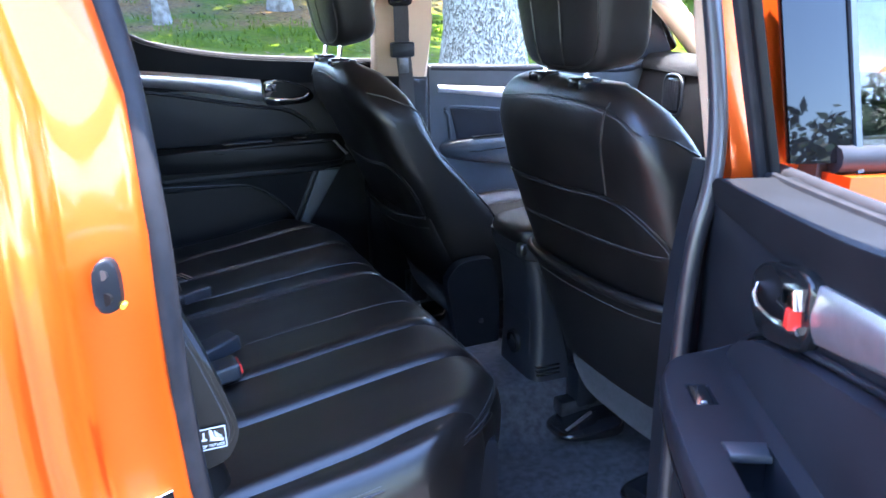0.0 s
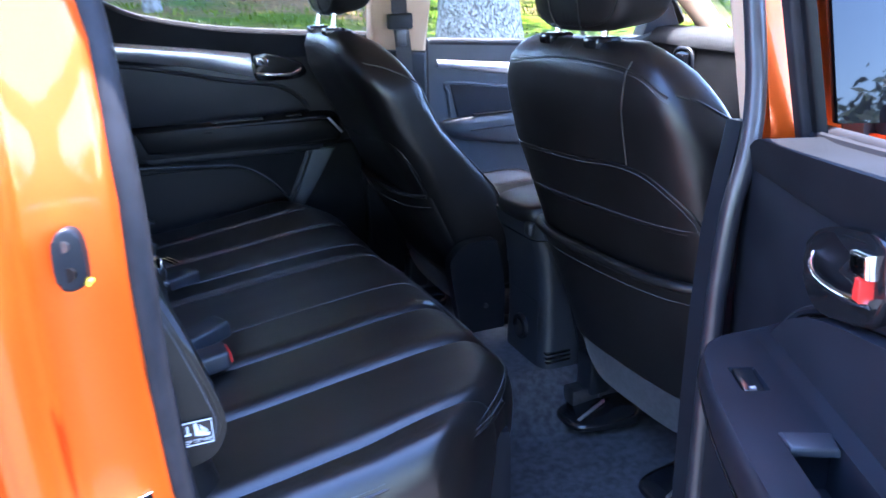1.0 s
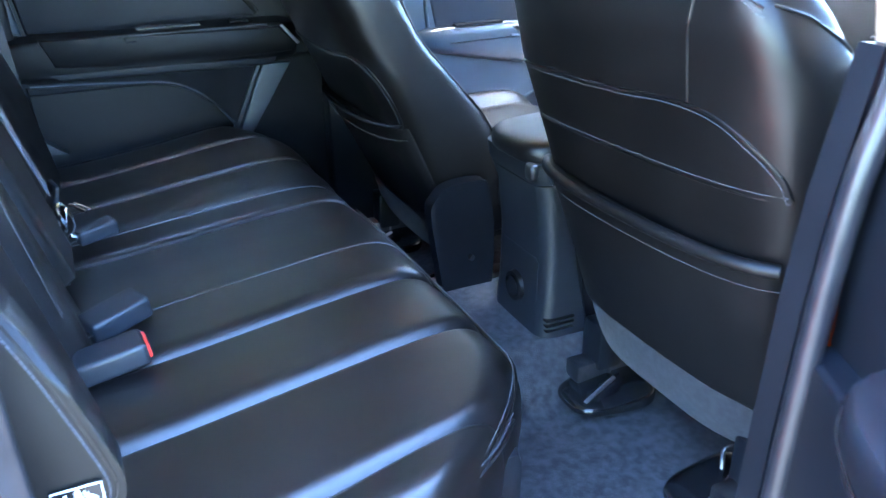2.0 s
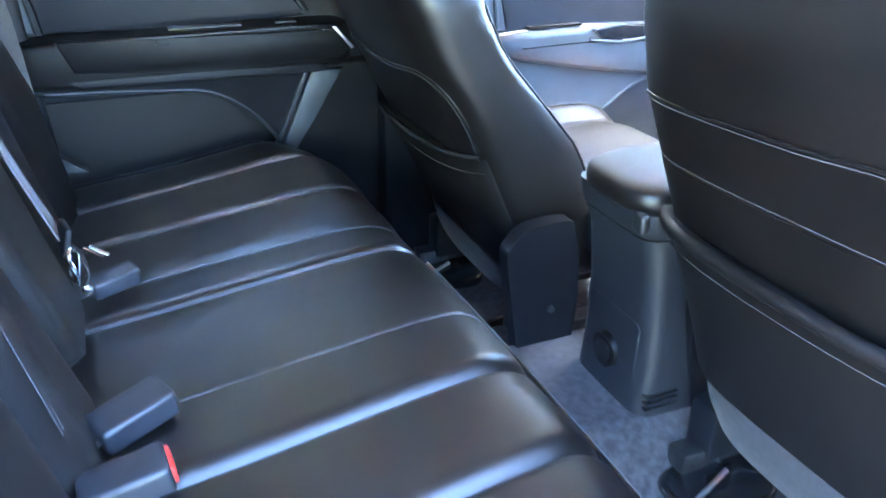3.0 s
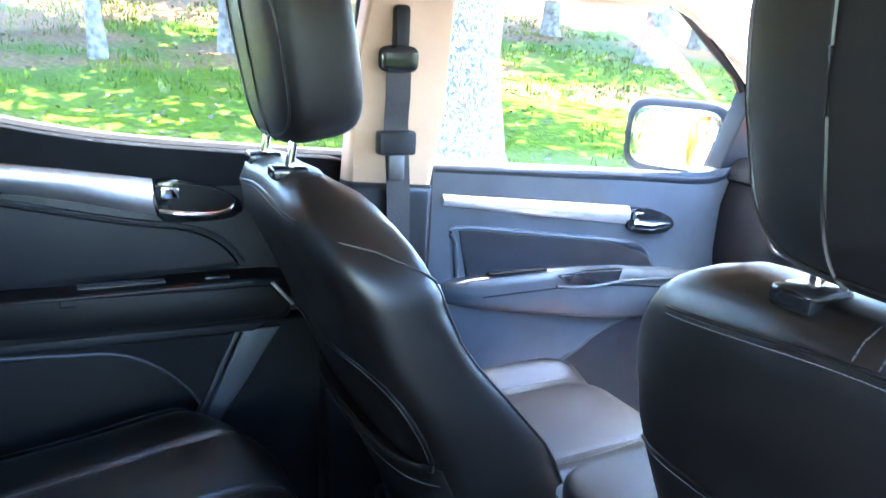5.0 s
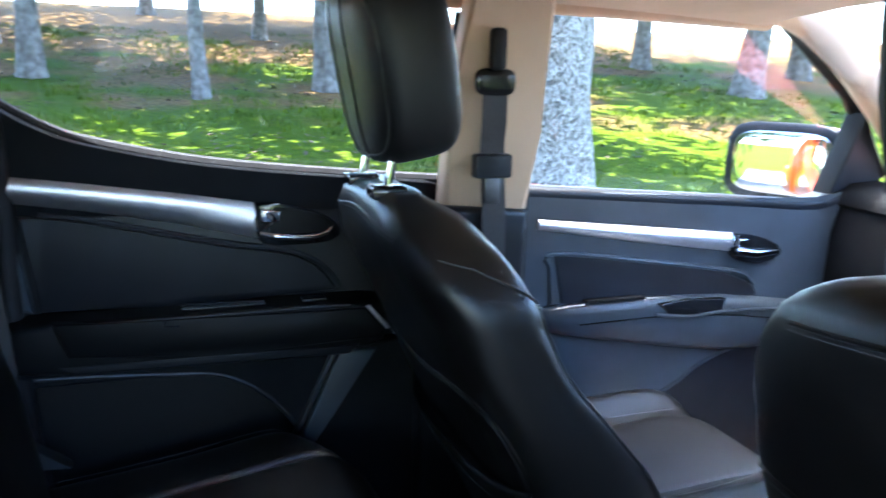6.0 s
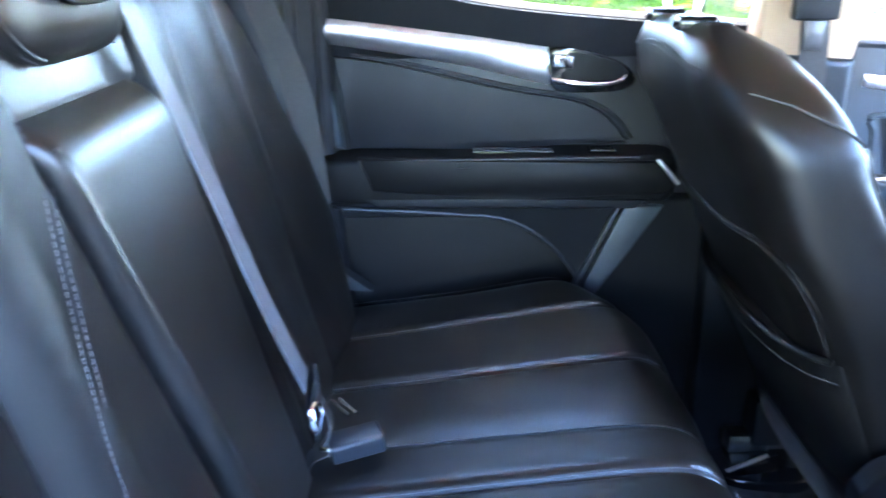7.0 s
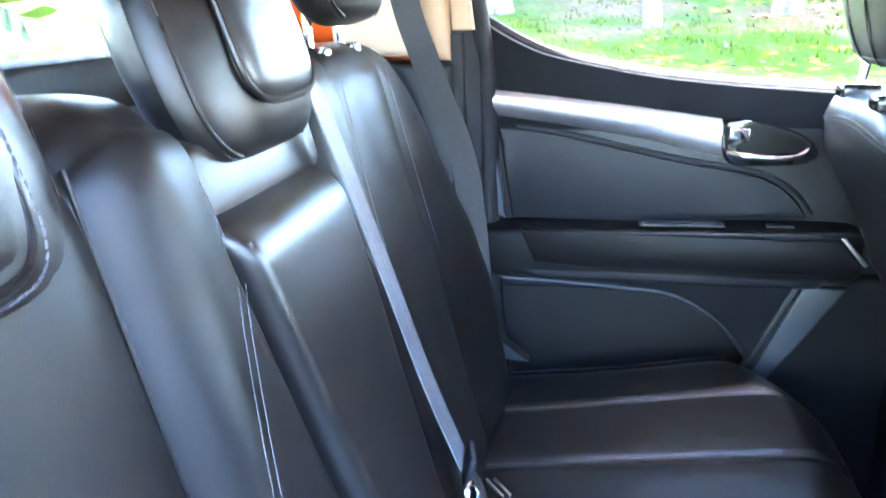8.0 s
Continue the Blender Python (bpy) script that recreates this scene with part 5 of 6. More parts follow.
DRIVER_SHAPE = dict(
    hw=[(0.70, 0.240), (0.85, 0.254), (0.95, 0.272), (1.08, 0.288), (1.146, 0.296), (1.203, 0.299), (1.266, 0.288), (1.328, 0.264), (1.369, 0.230), (1.392, 0.188), (1.402, 0.155)],
    thick=[(0.70, 0.26), (0.85, 0.265), (0.95, 0.25), (1.05, 0.238), (1.17, 0.205), (1.24, 0.190), (1.30, 0.168), (1.36, 0.120), (1.392, 0.07), (1.402, 0.04)],
    arc=[(0.27, 1.180), (0.0, 1.196), (-0.12, 1.208), (-0.195, 1.203), (-0.245, 1.176), (-0.272, 1.146), (-0.278, 1.118)],
    second=[(0.275, 1.096), (0.0, 1.108), (-0.275, 1.120)], pocket=1.008, yoke=[(0.20, 1.352), (0.0, 1.372), (-0.18, 1.366), (-0.25, 1.33)], rear_n=4.5)


def front_seat(cx_y, x0, slope, label, shape, cover=0.0, inset=1.0, lower=0.0):
    """cx_y: centre across; x0: rear face at 0.85 m height; slope: lean."""
    st = thing("front_seat", (x0 + 0.25, cx_y, 0.54), label, "seat", "front seats")
    rear = lambda z: x0 - slope * (z - 0.85)
    hw, thick, rn = shape["hw"], shape["thick"], shape["rear_n"]
    top = hw[-1][0]
    push = [(0.70, 0.0), (1.30, 0.0), (1.36, 0.014), (top - 0.012, 0.035), (top, 0.055)]
    sag = lambda z: lower * max(0.0, (z - 1.22) / 0.19)

    def skin(y, z, out=0.0):
        """The rear face's place at a height and an offset from the centre."""
        q = min(0.985, abs(y) / interp(hw, z))
        t = max(interp(thick, z), 0.075)
        return Vector((rear(z) + interp(push, z) + 0.5 * t * (1 - (1 - q ** rn) ** (1 / rn)) + 0.008 * q * q - out, cx_y + y, z - sag(z)))

    zs = [0.70, 0.76, 0.82, 0.88, 0.94, 0.98] + [1.02 + 0.02 * i for i in range(18)] + [1.375, 1.387, top - 0.009, top - 0.003, top]
    rings = []
    for z in sorted(set(zs)):
        if z > top:
            continue
        w, t = interp(hw, z), max(interp(thick, z), 0.05)
        ring = []
        for i in range(88):
            a = 2 * math.pi * i / 88
            n = rn if math.cos(a) > 0 else 3.4
            c, q = math.copysign(abs(math.cos(a)) ** (2 / n), math.cos(a)), math.copysign(abs(math.sin(a)) ** (2 / n), math.sin(a))
            x = 0.5 * t * (1 - c) + 0.008 * q * q
            if c < 0 and z < 1.36:
                x -= 0.060 * (1 - abs(q) ** 3.0) * min(1.0, (1.36 - z) / 0.08)
            # soft hollows in the hide, and gathers below the shoulder
            x += 0.0030 * noise.noise(Vector((q * 3 + x0 * 7, z * 9, c))) + 0.0014 * noise.noise(Vector((q * 6, z * 30 + q * 10, 5.0 + c)))
            side = abs(q) ** 6
            gather = math.exp(-((z - 1.245) / 0.035) ** 2) * math.exp(-((c + 0.75) / 0.45) ** 2)
            y = w * q * (1 - 0.012 * side * noise.noise(Vector((c * 2.5, z * 11, x0 * 3))) - 0.022 * side * gather * math.sin(z * 190 + c * 5))
            ring.append(Vector((rear(z) + interp(push, z) + x, cx_y + y, z - sag(z))))
        rings.append(ring)
    bk = part("backrest", loft(rings), LEATHER_SMOOTH, st, "black leather backrest", sharp=75)

    def seam(pts, name, r, mat, lab, out=0.001):
        line = smooth_curve([(y, z, 0) for y, z in pts], 10)
        path = [skin(p.x * inset, p.y, out) for p in line]
        return part(name, tube(path, r, 6) if r else stitches(path), mat, bk, lab)
    if cx_y < 0:
        seam([(-0.178, 1.378), (-0.172, 1.33), (-0.155, 1.212)], "seam", 0.0022, LEATHER_SMOOTH, "leather seam")
        for y in (-0.015, 0.005):
            seam([(y, top - 0.002), (y + 0.004, 1.376)], "stitching", 0, STITCH_PALE, "short double stitching", 0.002)
    seam(shape["arc"], "seam", 0.0020, LEATHER_SMOOTH, "curved raised leather seam", 0.002)
    seam([(y * 0.985, z - 0.005) for y, z in shape["arc"]], "stitching", 0, STITCH, "grey thread stitching", 0.0045)
    if shape["second"]:
        seam(shape["second"], "stitching", 0, STITCH, "grey thread stitching", 0.002)
        seam([(y, z - 0.007) for y, z in shape["second"]], "seam", 0.0015, LEATHER_SMOOTH, "leather seam", 0.0)
    seam(shape["yoke"], "seam", 0.0024, LEATHER_SMOOTH, "leather yoke seam", 0.0)
    seam([(y, z - 0.006) for y, z in shape["yoke"]], "stitching", 0, STITCH, "grey thread stitching", 0.0015)
    # seams of the side panels: under the yoke, and along the bolster's front edge
    for s in (-1, 1):
        path, front = [], []
        for i in range(33):
            k = i / 32
            z = interp([(0, 1.335), (0.35, 1.322), (0.7, 1.292), (1, 1.258)], k)
            c = 0.55 - 1.35 * k
            q = max(0.0, 1 - abs(c) ** 3.4) ** (1 / 3.4) if c < 0 else max(0.0, 1 - c ** rn) ** (1 / rn)
            dent = 0.060 * (1 - q ** 3) * min(1.0, (1.36 - z) / 0.08) if c < 0 else 0.0
            path.append(Vector((rear(z) + interp(push, z) + 0.5 * interp(thick, z) * (1 - c) + 0.008 - dent, cx_y + s * (interp(hw, z) * q + 0.001), z - sag(z))))
            z = 1.27 - 0.36 * k
            q = (1 - 0.60 ** 3.4) ** (1 / 3.4)
            front.append(Vector((rear(z) + 0.5 * interp(thick, z) * 1.60 + 0.008 - 0.060 * (1 - q ** 3), cx_y + s * (interp(hw, z) * q + 0.0012), z - sag(z))))
        part("seam", tube(path, 0.0018, 6), LEATHER_SMOOTH, bk, "leather shoulder seam")
        part("seam", tube(front, 0.0024, 6), LEATHER_SMOOTH, bk, "leather bolster piping")
        part("stitching", stitches([p + Vector((-0.008, s * 0.0015, 0)) for p in front]), STITCH, bk, "grey thread stitching")
    # map pocket with a rolled top
    pz = shape["pocket"]
    rows = []
    for i in range(13):
        z = 0.755 + (pz + 0.002 - 0.755) * i / 12
        w = interp(hw, z) * 0.945 * inset
        rows.append([skin(-w + 2 * w * j / 24, z - 0.008 * (j / 24 - 0.5), 0.010 + 0.010 * math.sin(math.pi * j / 24) * i / 12) for j in range(25)] +
                    [skin(w - 2 * w * j / 24, z, 0.003) for j in range(25)])
    pk = part("map_pocket", loft(rows), LEATHER, st, "leather map pocket", sharp=60)
    w = interp(hw, pz) * 0.945 * inset
    roll = [skin(-w + 2 * w * j / 24, pz - 0.016 * (j / 24 - 0.5) - (0.012 * math.sin(math.pi * j / 24) if cx_y > 0 else 0.0), 0.014 + 0.010 * math.sin(math.pi * j / 24)) for j in range(25)]
    part("pocket_roll", tube(roll, 0.010 if cx_y < 0 else 0.005, 10), LEATHER, pk, "rolled pocket edge")
    part("stitching", stitches([p + Vector((slope * 0.03 - 0.003, 0, -0.030)) for p in roll]), STITCH, pk, "grey thread stitching")
    # felted lower back, cushion, recliner covers, rails
    lowr = []
    for i in range(7):
        z = 0.655 + (0.110 if cx_y < 0 else 0.085) * i / 6
        w = 0.215 + 0.02 * i / 6
        lowr.append([Vector((rear(0.755) - 0.006 + 0.05 * (1 - i / 6) ** 2 * 0.6 + 0.05 * (abs(-w + 2 * w * j / 16) / w) ** 4, cx_y - w + 2 * w * j / 16, z)) for j in range(17)] +
                    [Vector((rear(0.755) + 0.10, cx_y + w - 2 * w * j / 16, z)) for j in range(17)])
    part("lower_back_panel", loft(lowr), FELT, st, "grey felted lower back panel")

    def cush(p):
        q = p.copy()
        k = min(1.0, max(0.0, (abs(p.y) - 0.135) / 0.075))
        q.z += (0.036 * k * k * (3 - 2 * k) - 0.010 * max(0.0, (abs(p.y) - 0.215) / 0.035)) if p.z > 0 else 0.0
        q.z += 0.05 * p.x - 0.25 * max(0.0, p.x - 0.15) ** 1.5
        return q
    part("seat_cushion", superbox((x0 + 0.29, cx_y, 0.790), (0.25, 0.250, 0.095), 0.42, 72, 26, cush), LEATHER_SMOOTH, st, "black leather seat cushion", sharp=70)
    insert = superbox((x0 + 0.32, cx_y, 0.876), (0.19, 0.130, 0.014), 0.4, 44, 12, lambda p: Vector((p.x, p.y, p.z + 0.05 * p.x - 0.25 * max(0.0, p.x - 0.12) ** 1.5)))
    part("cushion_insert", insert, LEATHER, st, "leather seat insert")
    for s in (-1, 1):
        line = [Vector((x0 + 0.13 + 0.0105 * i, cx_y + s * (0.136 + 0.012 * math.sin(math.pi * i / 32)), 0.889 + 0.05 * (0.0105 * i - 0.16))) for i in range(33)]
        part("stitching", stitches(line), STITCH, st, "grey thread stitching")
    for s in (-1, 1):
        yy, xc = cx_y + s * 0.262, x0 + cover
        cov = [(p.x, p.y) for p in smooth_curve([(xc - 0.002, 0.800, 0), (xc + 0.010, 0.842, 0), (xc + 0.045, 0.866, 0), (xc + 0.12, 0.868, 0), (xc + 0.134, 0.846, 0), (xc + 0.148, 0.75, 0), (xc + 0.148, 0.625, 0), (xc + 0.138, 0.606, 0), (xc + 0.045, 0.606, 0), (xc + 0.028, 0.622, 0)], 5, True)]
        cv = part("recliner_cover", prism(cov, lambda u, v, ww: Vector((u, yy + s * (ww - 0.006 * ((v - 0.74) / 0.13) ** 2), v)), 0.004, 0.037, 0.020, 5), PLASTIC, st, "dark plastic recliner cover")
        part("screw", tube([Vector((xc + 0.094, yy + s * 0.033, 0.693)), Vector((xc + 0.094, yy + s * 0.0385, 0.693))], 0.007, 12), STEEL, cv)
        part("seat_rail", box((x0 + 0.02, cx_y + s * 0.20 - 0.022, 0.56), (x0 + 0.55, cx_y + s * 0.20 + 0.022, 0.60), 0.006), STEEL, st, "dark steel seat rail")
        fx, fy = x0 + 0.070, cx_y + s * 0.155
        ft = superbox((fx, fy, 0.548), (0.092, 0.072, 0.030), 0.6, 36, 14, lambda q: Vector((q.x, q.y * (0.78 + 0.22 * (q.x + 0.1) / 0.2), q.z * (0.35 + 0.65 * (q.x + 0.1) / 0.2))))
        fo = part("rail_foot", ft, GLOSS_BLACK, st, "black plastic rail end cover")
        part("foot_edge", tube([Vector((fx - 0.068, fy - 0.030, 0.560)), Vector((fx + 0.015, fy - 0.004, 0.576))], 0.004, 8), SILVER, fo, "bright metal edge")
        part("foot_hook", tube(smooth_curve([(fx + 0.02, fy + 0.02, 0.570), (fx + 0.03, fy + 0.03, 0.600), (fx + 0.05, fy + 0.02, 0.606)], 4), 0.004, 8), STEEL, fo, "dark steel hook")
        part("leg", box((x0 + 0.06, cx_y + s * 0.20 - 0.03, 0.58), (x0 + 0.12, cx_y + s * 0.20 + 0.03, 0.68), 0.01), PLASTIC, st)
    # headrest
    hx, hz = rear(1.40) + 0.080, 1.545 + lower * 0.6
    M = pose(hx - 0.004, cx_y, hz, 0, -math.degrees(math.atan(slope)) * 0.45, 0)
    wide, e = (0.156, 0.38) if cx_y < 0 else (0.144, 0.44)

    def hshape(p):
        q = p.copy()
        q.y *= 1.0 - 0.10 * max(0, -p.z / 0.10)
        q.x += 0.015 * (p.y / 0.14) ** 2
        return q
    hr = part("headrest", moved(superbox((0, 0, 0), (0.062, wide, 0.128), e, 64, 36, hshape), M), LEATHER, st, "black leather headrest", sharp=75)
    sp = lambda v: math.copysign(abs(v) ** e, v)

    def head_point(ph, th, grow=1.004):
        return hshape(Vector((-0.062 * sp(math.cos(ph)) * sp(math.cos(th)), wide * sp(math.cos(ph)) * sp(math.sin(th)), 0.128 * sp(math.sin(ph))))) * grow
    rim = [head_point(a, b) for a, b in [(0.80 * math.sin(k), 0.86 * math.cos(k)) for k in [2 * math.pi * i / 72 for i in range(73)]]]
    part("seam", moved(tube(rim, 0.0020, 6), M), LEATHER_SMOOTH, hr, "leather rim seam")
    part("stitching", moved(stitches([q * 1.008 for q in rim], 0.0065, 0.0042, 0.0006), M), STITCH, hr, "grey thread stitching")
    for s in (-1, 1):
        line = [head_point(-1.05 + 0.07 * i, s * 0.05) for i in range(31)]
        part("seam", moved(tube(line, 0.002, 6), M), LEATHER_SMOOTH, hr)
        part("post", tube([Vector((hx - 0.008, cx_y + s * 0.072, 1.46)), Vector((hx - 0.02, cx_y + s * 0.072, 1.385))], 0.0065, 12), CHROME, hr, "chrome post")
        part("guide", box((hx - 0.045, cx_y + s * 0.072 - 0.02, top - 0.012 - lower), (hx + 0.005, cx_y + s * 0.072 + 0.02, top + 0.007 - lower), 0.005), GLOSS_BLACK, st, "black post guide")
    return st


front_seat(0.42, 0.776, 0.475, "reclined black leather front passenger seat", PASSENGER_SHAPE, 0.0, 1.0, 0.017)
front_seat(-0.405, 0.900, 0.30, "black leather driver's seat with rear map pocket", DRIVER_SHAPE, 0.07)


# ---- console, dashboard ----
def build_console():
    c = thing("centre_console", (1.2, -0.005, 0.62), "dark plastic centre console with padded lid", "console")
    def sec(x0, x1, w, r=0.032):
        arc = [(x0 + r - r * math.cos(a), w - r + r * math.sin(a)) for a in [math.pi / 2 * i / 6 for i in range(7)]]
        return [(x, -y) for x, y in reversed(arc)] + arc + [(x1, w), (x1, -w)]
    rings = []
    for z, dx, w, yc in ((0.56, 0.0, 0.101, -0.041), (0.64, 0.004, 0.100, -0.038), (0.70, 0.012, 0.098, -0.032), (0.80, 0.016, 0.097, -0.024), (0.90, 0.010, 0.098, -0.016), (0.93, 0.0, 0.100, -0.010)):
        rings.append([Vector((x, y + yc, z)) for x, y in sec(0.885 + dx, 1.75, w)])
    body = part("body", loft(rings), PLASTIC_GREY, c, "dark grey plastic console body", sharp=50)
    rings = []
    for z, dx, w in ((0.932, 0.0, 0.101), (0.95, -0.006, 0.104), (0.975, -0.008, 0.106)):
        rings.append([Vector((x, y - 0.008, z)) for x, y in sec(0.885 + dx, 1.30, w)])
    part("bin", loft(rings), PLASTIC_GREY, c, "dark grey plastic bin", sharp=35)
    lid = superbox((1.085, -0.008, 0.987), (0.217, 0.110, 0.031), 0.5, 48, 18)
    ld = part("lid", lid, LEATHER_SMOOTH, c, "padded black lid")
    part("latch", superbox((0.876, -0.096, 0.962), (0.009, 0.014, 0.016), 0.55, 20, 12), STEEL, ld, "satin metal lid latch")
    hatch = prism([(0.038, 0.640), (-0.096, 0.640), (-0.104, 0.655), (-0.100, 0.768), (-0.090, 0.778), (0.042, 0.778)], lambda u, v, w: Vector((0.897 + 0.05 * (v - 0.70) - w, u, v)), -0.004, 0.0015, 0.0012)
    part("hatch", hatch, PLASTIC_GREY, body, "flush hatch in the console")
    part("socket_rim", tube([Vector((0.903, -0.026, 0.690)), Vector((0.888, -0.026, 0.690))], [0.036, 0.031], 24), PLASTIC_SATIN, body, "dark socket recess rim")
    part("socket", tube([Vector((0.900, -0.026, 0.690)), Vector((0.884, -0.026, 0.690)), Vector((0.8835, -0.026, 0.690))], [0.024, 0.023, 0.016], 24), GLOSS_BLACK, body, "black power socket cap")
    for i in range(3):
        part("vent_slat", box((0.900, -0.1405, 0.634 + 0.011 * i), (0.965, -0.10, 0.639 + 0.011 * i), 0.0015), GLOSS_BLACK, body, "thin dark vent slot")
    part("belt_buckle", box((0.94, 0.115, 0.80), (0.965, 0.140, 0.90), 0.005), PLASTIC_GREY, c, "grey belt buckle stalk")
    return c


build_console()


def build_dash():
    d = thing("dashboard", (1.9, 0, 0.75), "dark dashboard with round side vents", "dashboard")
    rings = []
    for y in [-0.78 + 0.12 * i for i in range(14)]:
        bow = 0.06 * (1 - (y / 0.78) ** 2)
        rings.append([Vector((x + 0.10 - bow * k, y, z)) for x, z, k in ((1.80, 0.80, 1), (1.74, 0.95, 1), (1.72, 1.08, 1), (1.725, 1.20, 1), (1.745, 1.262, 1), (1.735, 1.270, 1), (1.740, 1.292, 1), (1.775, 1.318, 0.9), (1.86, 1.322, 0.7), (1.98, 1.305, 0.3), (2.17, 1.23, 0), (2.17, 0.78, 0))])
    part("panel", loft(rings), DASH, d, "dark grained dashboard", sharp=60)
    sv = part("vent", superbox((1.800, 0.520, 1.200), (0.020, 0.046, 0.066), 0.5, 32, 14), GLOSS_BLACK, d, "upright black air vent with a rim")
    part("vent_rim", tube([Vector((1.784, 0.520 + 0.048 * math.copysign(abs(math.cos(a)) ** 0.6, math.cos(a)), 1.200 + 0.068 * math.copysign(abs(math.sin(a)) ** 0.6, math.sin(a)))) for a in [2 * math.pi * i / 32 for i in range(33)]], 0.005, 8, up=(1, 0, 0)), PLASTIC_GREY, sv)
    for i in range(5):
        part("vent_slat", box((1.774, 0.490 + 0.013 * i, 1.150), (1.786, 0.4935 + 0.013 * i, 1.250), 0.001), PLASTIC_GREY, sv)
    for y in (-0.66, -0.12, 0.12):
        v = part("vent", tube([Vector((1.845, y, 1.10)), Vector((1.80 - 0.05 * (y > -0.5), y, 1.10))], [0.062, 0.058], 24), PLASTIC_SATIN, d, "black air vent")
        for i in range(4):
            part("vent_slat", box((1.792 - 0.05 * (y > -0.5), y - 0.045, 1.066 + 0.02 * i), (1.802 - 0.05 * (y > -0.5), y + 0.045, 1.072 + 0.02 * i), 0.001), PLASTIC_GREY, v)
    return d


build_dash()


# ---- belts and buckles ----
def ribbon(pts, width, across, thick=0.0016, ribs=0):
    """A flat strap along points; across: the direction of its width; ribs: raised ridges along its face."""
    pts = smooth_curve(pts, 8)
    rings = []
    a = Vector(across).normalized()
    n_face = 4 * ribs + 1 if ribs else 4
    for i, p in enumerate(pts):
        d = (pts[min(i + 1, len(pts) - 1)] - pts[max(i - 1, 0)]).normalized()
        u = (a - d * a.dot(d)).normalized()
        n = d.cross(u)
        face = [p + u * width * (j / (n_face - 1) - 0.5) - n * (thick * (0.5 if j in (0, n_face - 1) else 1.0) + (0.0007 if ribs and j % 4 == 2 else 0.0)) for j in range(n_face)]
        back = [p + u * width * (0.5 - j / (n_face - 1)) + n * (thick / 2 + (0.0007 if ribs and j % 4 == 2 else 0.0)) for j in range(n_face)]
        rings.append(face + back)
    return loft(rings)


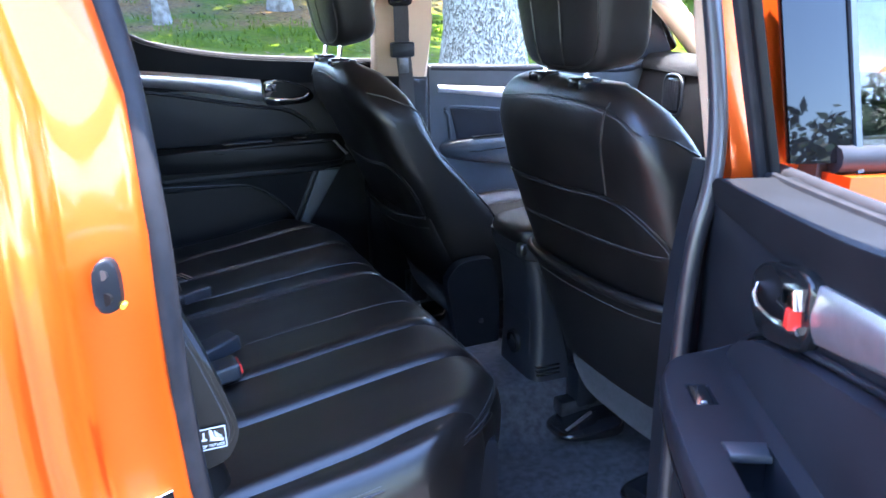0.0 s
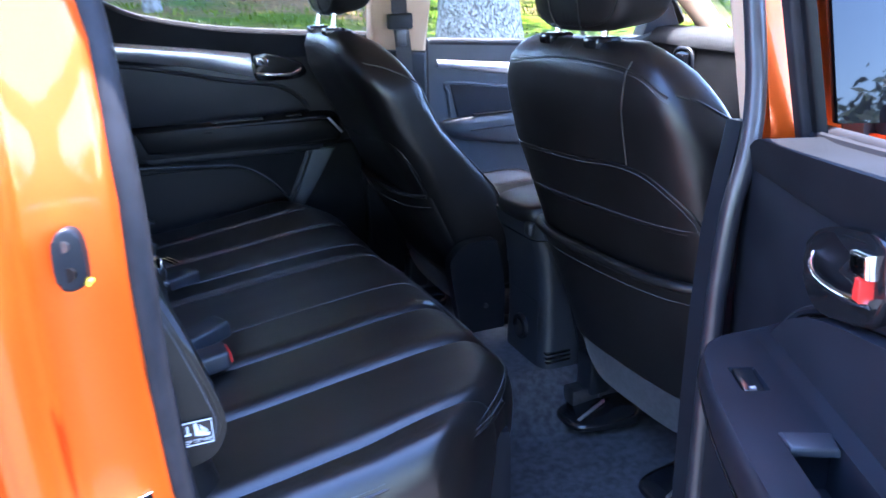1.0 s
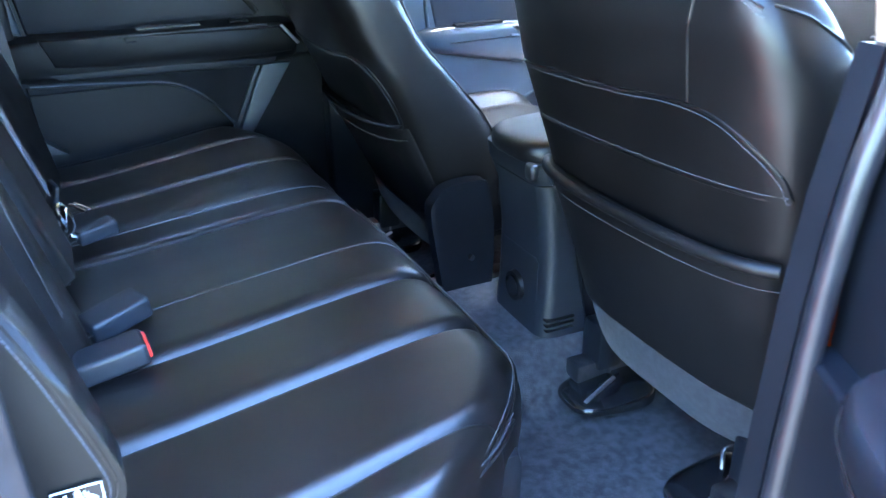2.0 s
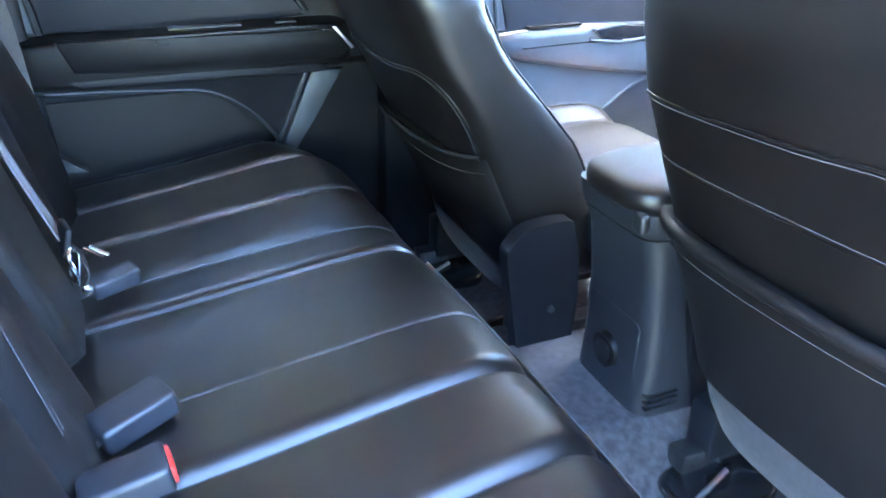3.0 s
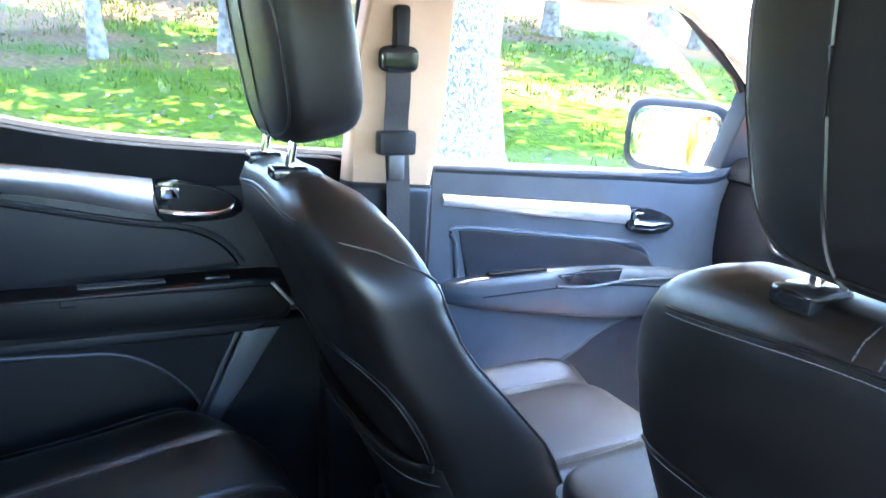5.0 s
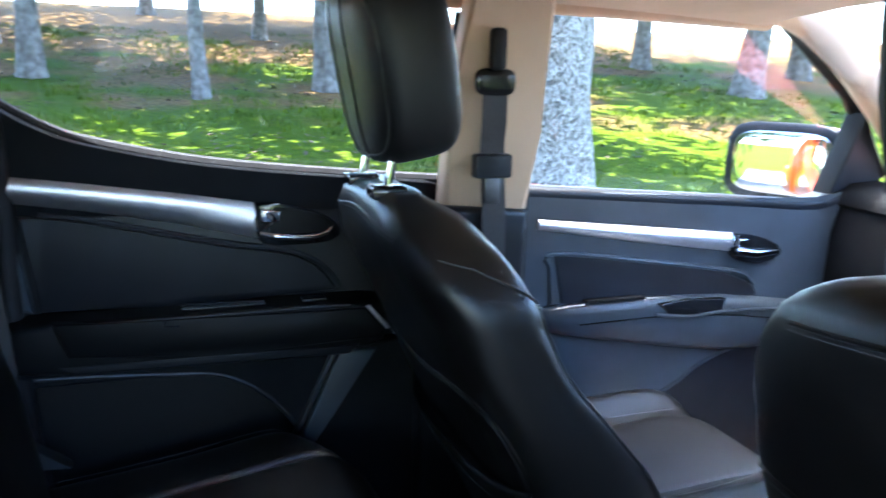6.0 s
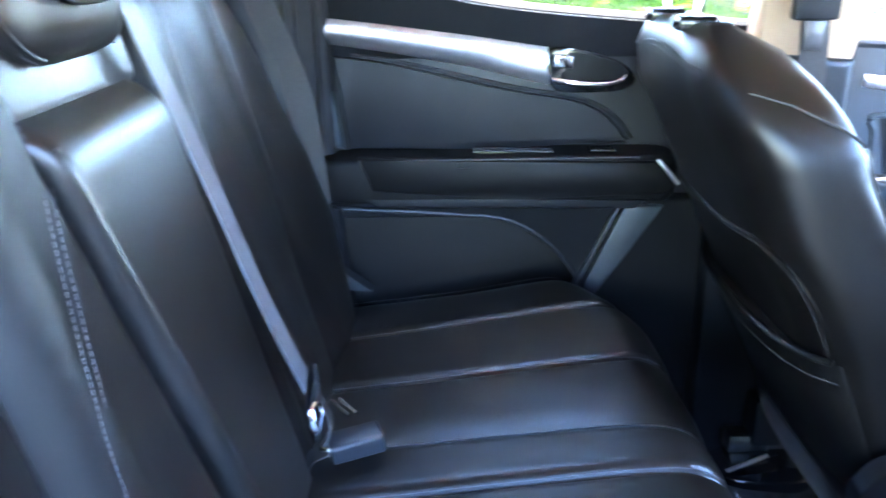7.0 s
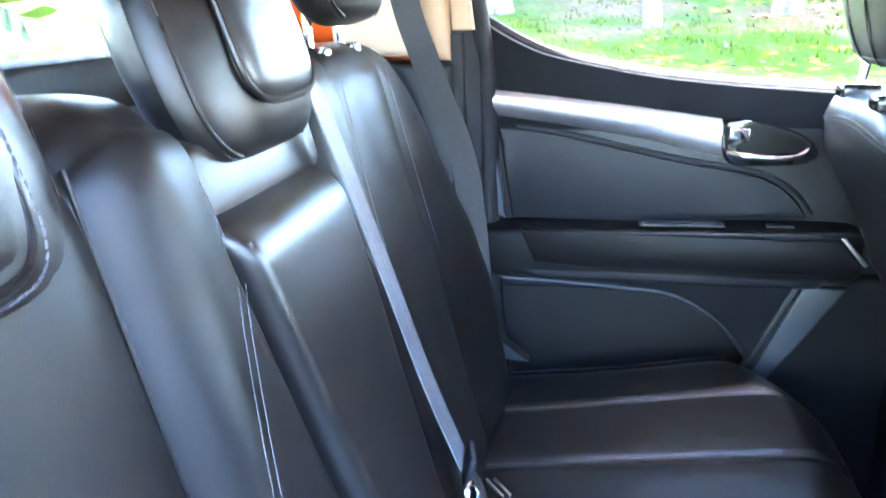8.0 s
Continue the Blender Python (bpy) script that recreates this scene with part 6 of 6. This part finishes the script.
def build_belts():
    b = thing("seat_belt", (0.08, 0.15, 0.95), "grey-black centre seat belt hanging over the back pad", "seat belt", "rear seat belts")
    part("webbing", ribbon([(-0.12, 0.075, 1.475), (-0.062, 0.085, 1.452), (-0.036, 0.100, 1.38), (0.002, 0.124, 1.24), (0.040, 0.152, 1.09), (0.074, 0.185, 0.965)], 0.044, (0, 1, -0.1), 0.0020, 4), WEBBING_GREY, b, "ribbed grey-black webbing")
    part("tongue", moved(box((-0.005, -0.026, -0.022), (0.005, 0.026, 0.022), 0.004, 3), pose(0.080, 0.196, 0.950, 0, 15, 12)), PLASTIC, b, "dark belt tongue")
    ring = [Vector((0.086 + 0.004 * math.sin(2 * k), 0.166 + 0.013 * math.cos(k), 0.918 + 0.024 * math.sin(k))) for k in [2 * math.pi * i / 20 for i in range(21)]]
    part("tongue_bow", tube(ring, 0.0045, 8, up=(1, 0, 0)), CHROME, b, "chrome oval belt link")
    part("tongue_plate", moved(box((-0.0018, -0.014, -0.026), (0.0018, 0.014, 0.020), 0.001), pose(0.090, 0.168, 0.918, 0, 10, 20)), CHROME, b, "bright belt link plate")
    part("loop_strap", ribbon([(0.080, 0.190, 0.945), (0.096, 0.186, 0.925), (0.104, 0.176, 0.900), (0.092, 0.165, 0.880)], 0.024, (0, 1, 0)), WEBBING, b, "folded dark webbing")
    part("lower_bow", tube(smooth_curve([(0.094, 0.150, 0.886), (0.112, 0.158, 0.880), (0.114, 0.176, 0.882), (0.098, 0.182, 0.890)], 5), 0.004, 8), CHROME, b, "chrome lower link")
    for dx in (0.0, 0.009):
        part("clip_pin", tube([Vector((0.102 + dx, 0.205 + dx * 0.5, 0.924)), Vector((0.127 + dx, 0.182 + dx * 0.5, 0.916))], 0.0028, 8), CHROME, b, "chrome clip")

    def buckle(x, y, z, turn, tip, label, tilt=-8, size=1.0):
        k = thing("belt_buckle", (x, y, z), label, "belt buckle", "rear buckles")
        M = pose(x, y, z, 0, tilt, turn) @ Matrix.Scale(size, 4)
        bm = moved(box((-0.045, -0.026, 0.0), (0.045, 0.026, 0.034), 0.007, 4), M)
        part("case", bm, PLASTIC_GREY, k, "dark grey buckle case")
        if tip:
            part("release_button", moved(box((0.0405, -0.020, 0.007), (0.049, 0.020, 0.029), 0.003), M), RED_PLASTIC, k, "red release button")
        part("strap", moved(ribbon([(-0.045, 0, 0.017), (-0.075, 0, 0.010), (-0.10, 0, -0.03)], 0.035, (0, 1, 0)), M), WEBBING, k, "short strap")
    buckle(0.125, -0.285, 0.866, 4, True, "dark grey belt buckle with red button on the cushion")
    buckle(0.140, -0.180, 0.872, 24, False, "dark grey belt buckle lying turned on the cushion")
    buckle(0.136, 0.172, 0.868, 20, False, "grey belt buckle under the belt clip", -4, 0.80)
    f = thing("seat_belt", (0.86, 0.70, 1.30), "dark front seat belt with adjuster on the pillar", "seat belt", "front seat belts")
    part("guide", superbox((0.843, 0.606, 1.540), (0.038, 0.008, 0.024), 0.55, 28, 14), GLOSS_BLACK, f, "black belt guide loop")
    part("height_adjuster", box((0.829, 0.585, 1.560), (0.857, 0.612, 1.632), 0.008), PLASTIC, f, "black belt height slider")
    part("webbing", ribbon([(0.843, 0.604, 1.545), (0.844, 0.606, 1.52), (0.848, 0.615, 1.47), (0.853, 0.630, 1.41), (0.868, 0.642, 1.25), (0.88, 0.645, 0.80)], 0.047, (1, 0, 0)), WEBBING, f, "dark webbing")
    part("tongue", box((0.815, 0.612, 1.368), (0.888, 0.640, 1.412), 0.006), PLASTIC, f, "black belt tongue")
    part("tongue_plate", box((0.840, 0.628, 1.320), (0.872, 0.634, 1.370), 0.003), STEEL, f)
    g = thing("seat_belt", (-0.05, 0.66, 1.24), "dark outer rear belt beside the pillar", "seat belt", "rear seat belts")
    part("webbing", ribbon([(-0.085, 0.580, 1.66), (-0.080, 0.615, 1.525), (-0.045, 0.640, 1.40), (0.008, 0.650, 1.24), (0.03, 0.650, 1.0)], 0.047, (1, 0, 0)), WEBBING, g, "dark webbing")
    part("guide", box((-0.118, 0.585, 1.575), (-0.050, 0.612, 1.605), 0.006), CHROME, g, "bright metal belt guide")
    part("anchor", box((0.005, 0.640, 0.98), (0.055, 0.665, 1.01), 0.006), PLASTIC, g, "dark belt anchor")


build_belts()
